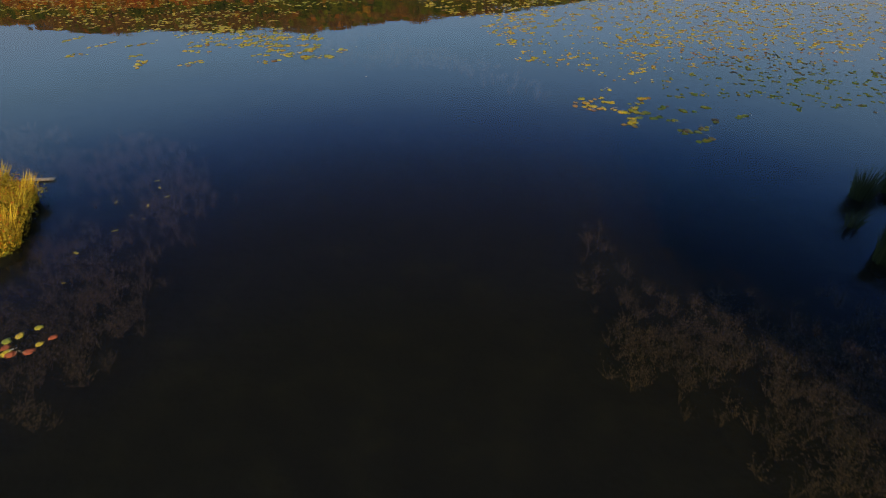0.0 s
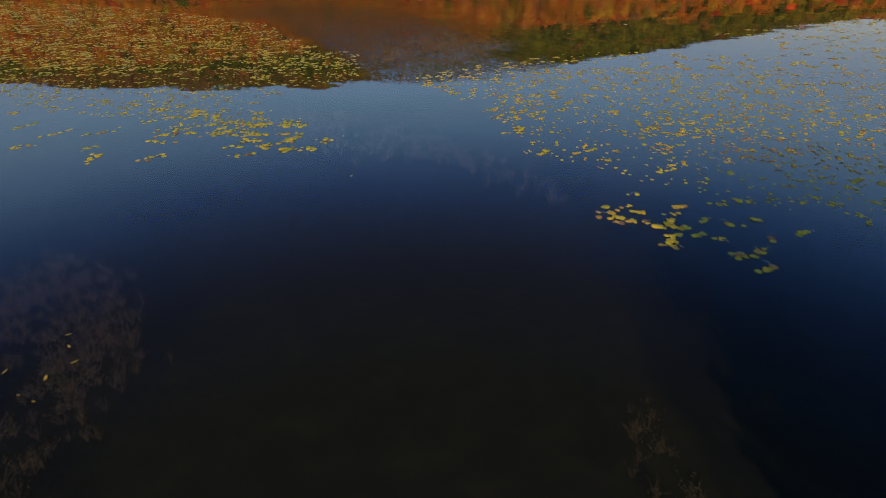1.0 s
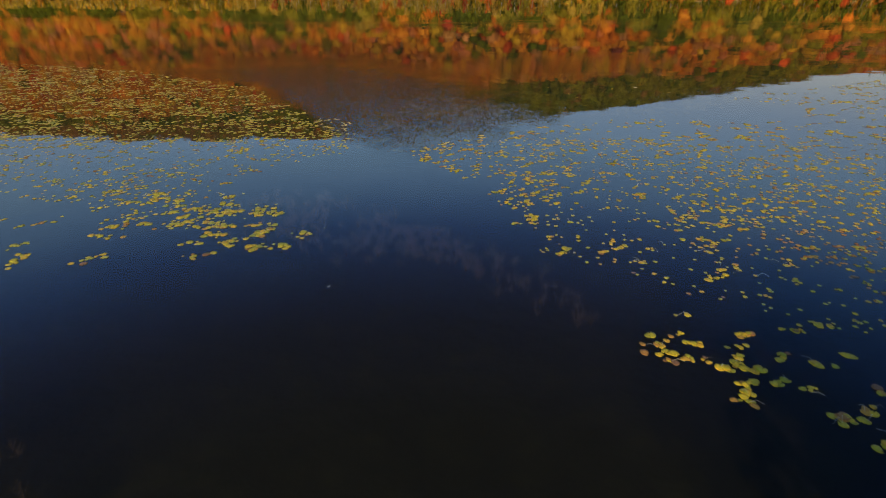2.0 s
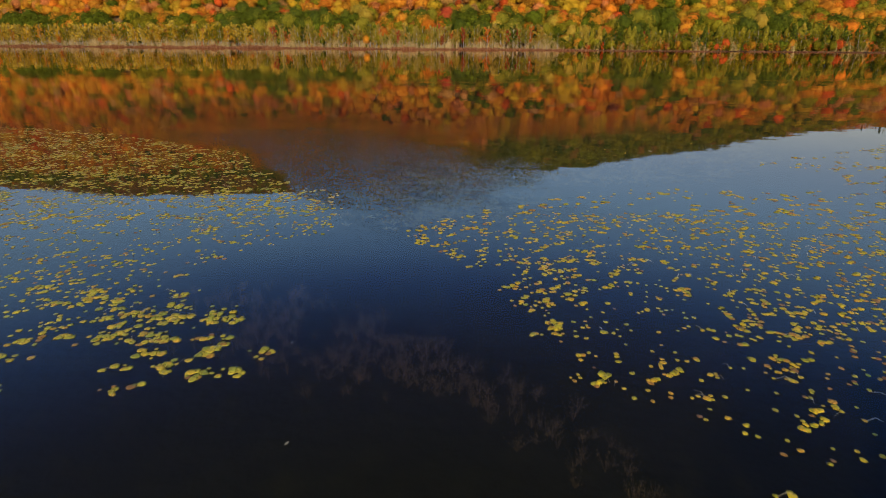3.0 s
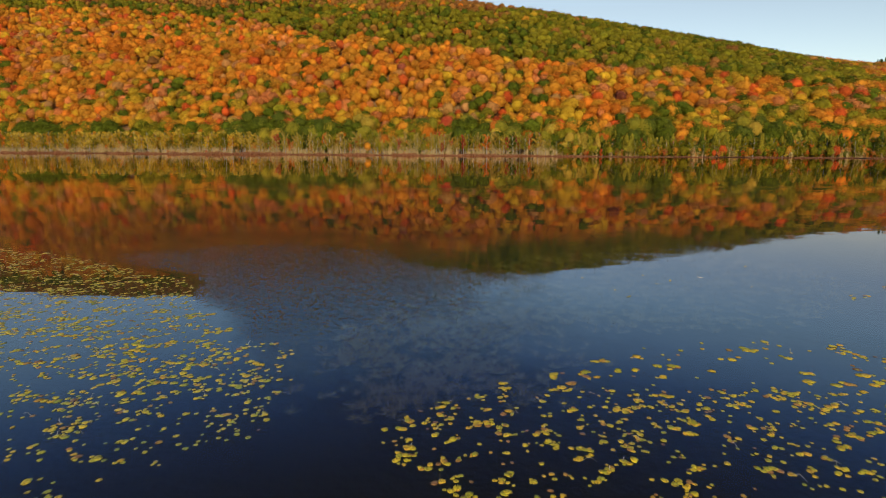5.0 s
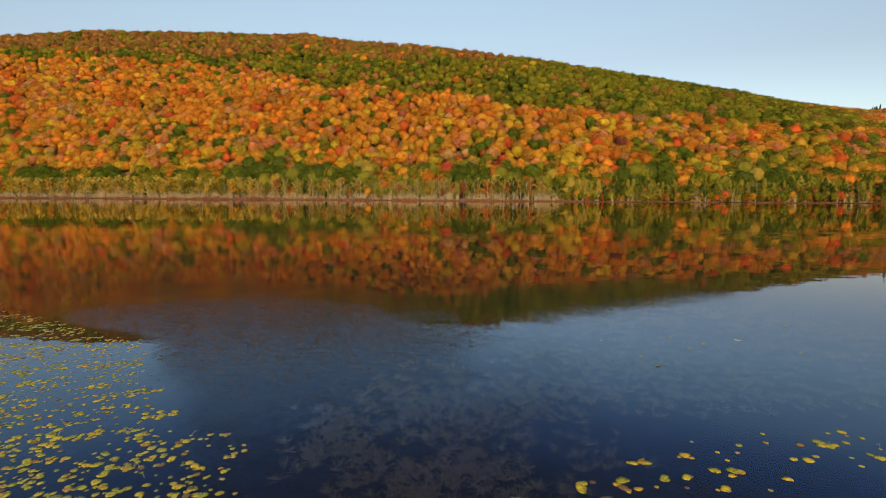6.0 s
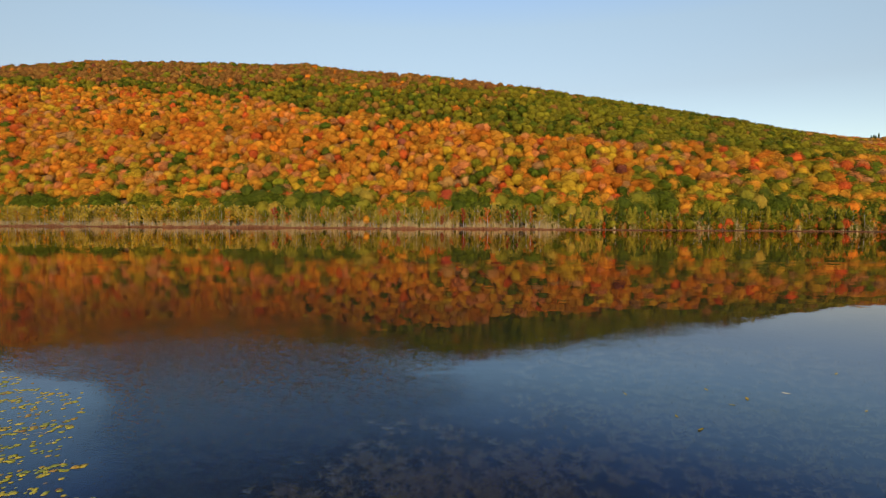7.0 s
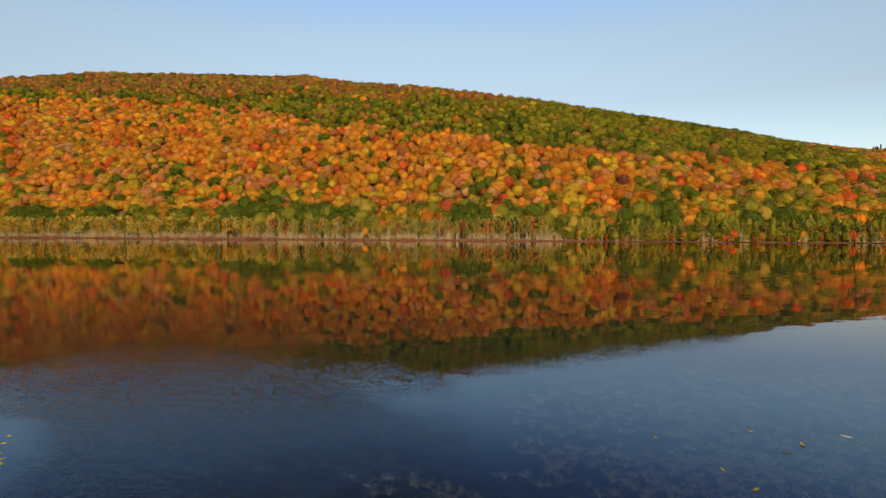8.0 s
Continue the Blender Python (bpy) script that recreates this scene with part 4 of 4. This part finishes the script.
def blades(rng, n, reach, high, wide, droop):
    """A tuft of tapering, bending grass blades."""
    pieces = []
    for i in range(n):
        w, r = rng.uniform(0, 6.28), reach * math.sqrt(rng.uniform(0, 1))
        e = np.array((math.cos(w), math.sin(w), 0))
        base = e * r * 0.7
        h, d = high * rng.uniform(0.5, 1.0), droop * rng.uniform(0.3, 1.2)
        s = np.array((-math.sin(w + 0.8), math.cos(w + 0.8), 0)) * wide
        a, b, c = base, base + e * d * 0.35 + (0, 0, h * 0.62), base + e * d + (0, 0, h)
        pieces.append((np.array([a - s, a + s, b + s * 0.8, b - s * 0.8, c]), np.array([[0, 1, 2], [0, 2, 3], [3, 2, 4]])))
    return joined(pieces)


def build_near_plants():
    rng = np.random.default_rng(61)
    for x, y, reach, high in ((-13.4, 13.2, 0.75, 1.0), (-13.9, 14.6, 0.7, 0.9), (-14.3, 15.7, 0.7, 0.85), (-14.9, 14.0, 0.9, 1.1), (-15.6, 16.2, 0.8, 1.0), (-15.9, 13.2, 1.0, 1.1), (-16.6, 14.8, 1.0, 1.1), (-14.6, 12.2, 0.9, 1.0)):
        root = thing("marsh_shrub", "golden-leaved marsh shrub growing out of the shallow water", "shrub", "marsh shrubs by the near shore")
        root.location = (x, y, 0)
        for name, nr, mat, words in (("golden_foliage", 1100, M_SEDGE, "golden small leaves"), ("olive_foliage", 420, M_LEAVES["olive"], "olive leaves low down"), ("rusty_foliage", 110, M_LEAVES["orange"], "rusty leaf tips")):
            q = units(rng, nr) * rng.uniform(0.5, 1.0, (nr, 1)) ** 0.5
            low = {"golden_foliage": 0.5, "olive_foliage": 0.28, "rusty_foliage": 0.72}[name]
            lump = rng.uniform(0.75, 1.2, nr) + 0.3 * np.sin(5 * q[:, 0] + x) * np.cos(4 * q[:, 1] + y)
            at = np.c_[q[:, 0] * reach * lump, q[:, 1] * reach * lump, np.maximum(0.03, high * (low + 0.42 * q[:, 2] * lump))]
            part(name, mesh_of(name, *clumps(rng, at, q + (0, 0, 0.6), 0.038), mat), root, words)
        part("tuft", mesh_of("tuft", *blades(rng, 260, reach * 1.0, high * 1.3, 0.012, 0.45), M_SEDGE), root, "thin upright yellow shoots")
        v, f = ICO
        part("root_mound", mesh_of("root_mound", v * (reach * 0.6, reach * 0.6, 0.36) * (1 + 0.15 * rng.uniform(-1, 1, len(v)))[:, None] + (0, 0, -0.25), f, M_GROUND), root, "dark muddy root mound")
    for x, y, reach, high, n in ((14.7, 16.6, 0.5, 1.3, 190), (15.9, 17.0, 0.4, 1.2, 120), (13.4, 14.8, 0.3, 0.8, 50), (13.3, 12.9, 0.5, 1.3, 170), (14.2, 13.6, 0.7, 1.5, 240), (14.9, 12.4, 0.8, 1.5, 260), (15.8, 14.4, 0.8, 1.5, 220)):
        root = thing("rush_clump", "dark green rush clump standing in shaded water", "rushes", "rush clumps by the near shore")
        root.location = (x, y, 0)
        part("tuft", mesh_of("tuft", *blades(rng, n * 2, reach, high, 0.006, 0.3), M_RUSH), root)
        part("root_mound", mesh_of("root_mound", ICO[0] * (reach * 0.5, reach * 0.5, 0.3) + (0, 0, -0.28), ICO[1], M_GROUND), root, "dark muddy root mound")
    # a weathered board lying at the waterline
    bm = bmesh.new()
    bmesh.ops.create_cube(bm, size=1)
    bmesh.ops.scale(bm, vec=(2.3, 0.14, 0.06), verts=bm.verts)
    bmesh.ops.bevel(bm, geom=bm.edges[:], offset=0.012, segments=2, affect="EDGES")
    me = bpy.data.meshes.new("board")
    bm.to_mesh(me)
    bm.free()
    me.materials.append(M_BOARD)
    ob = tagged(new("board", me), "weathered grey-brown board lying at the waterline by sedge", "board")
    ob.matrix_basis = pose(-15.3, 17.35, 0.03, 0, -1.5, 2)


def build_drift():
    """Fallen leaves that float, a few bright ones by the near weeds; dark flecks that imitate ripple reflections in the
    ruffled middle.
    """
    rng = np.random.default_rng(71)
    # flat dark shapes stand in for the dark reflections in small ripples
    n = 4000
    u, w = rng.normal(0, 0.58, n), rng.normal(0, 0.55, n)
    c, s = math.cos(radians(30)), math.sin(radians(30))
    x, y = -8.0 + 12 * u * c - 25 * w * s, 66.0 + 12 * u * s + 25 * w * c
    keep = ~inside(LEFT_FIELD, x, y) & (y > 44)
    x, y = x[keep], y[keep]
    at = np.c_[x, y, np.full(len(x), 0.006) + rng.uniform(0, 0.006, len(x))]
    v, f = clumps(rng, at, np.tile((0, 0, 6.0), (len(at), 1)), 0.046)
    v[:, 2] = np.maximum(v[:, 2], 0.003)
    tagged(new("drifting_flecks", mesh_of("drifting_flecks", v, f, M_RIPPLE_FLECK)), "dark flecks imitating ripple reflections on ruffled water", "debris", kind="stuff")
    for x, y in ((-10.4, 17.4), (-10.1, 16.9), (-10.3, 15.1), (-10.4, 14.2), (-10.0, 15.7), (-9.6, 16.3), (-11.0, 13.0), (-10.6, 11.6), (-9.8, 14.9), (-11.2, 15.9), (-4.1, 28.4), (-5.3, 33.5), (11.6, 61.8), (15.8, 65.9), (18.3, 66.8), (14.6, 65.0), (14.4, 67.4), (9.8, 66.6), (11.2, 63.4), (20.6, 64.2), (23.4, 70.4)):
        w = np.linspace(-1, 1, 6)
        top = np.r_[np.c_[w, 0.32 * np.sqrt(1 - w**2) + 0.0, 0.10 * w**2 + 0.05], np.c_[w[::-1], -0.32 * np.sqrt(1 - w[::-1] ** 2), 0.10 * w[::-1] ** 2]]
        v = np.r_[[(0, 0, 0.02)], top]
        f = np.array([(0, 1 + i, 1 + (i + 1) % 12) for i in range(12)])
        ob = new("fallen_leaf", mesh_of("fallen_leaf", v, f, M_STALK if rng.uniform() < 0.3 else M_LEAVES["yellow"]))
        k = rng.uniform(0.06, 0.12) if y < 50 else rng.uniform(0.12, 0.26)
        ob.matrix_basis = Matrix.Translation((x, y, 0.006)) @ Matrix.Rotation(rng.uniform(0, 6.28), 4, "Z") @ Matrix.Diagonal((k, k, k, 1))
        tagged(ob, "pale curled fallen leaf floating on dark water", "fallen leaf", "fallen leaves on the water")


build_weeds()
build_near_plants()
build_drift()
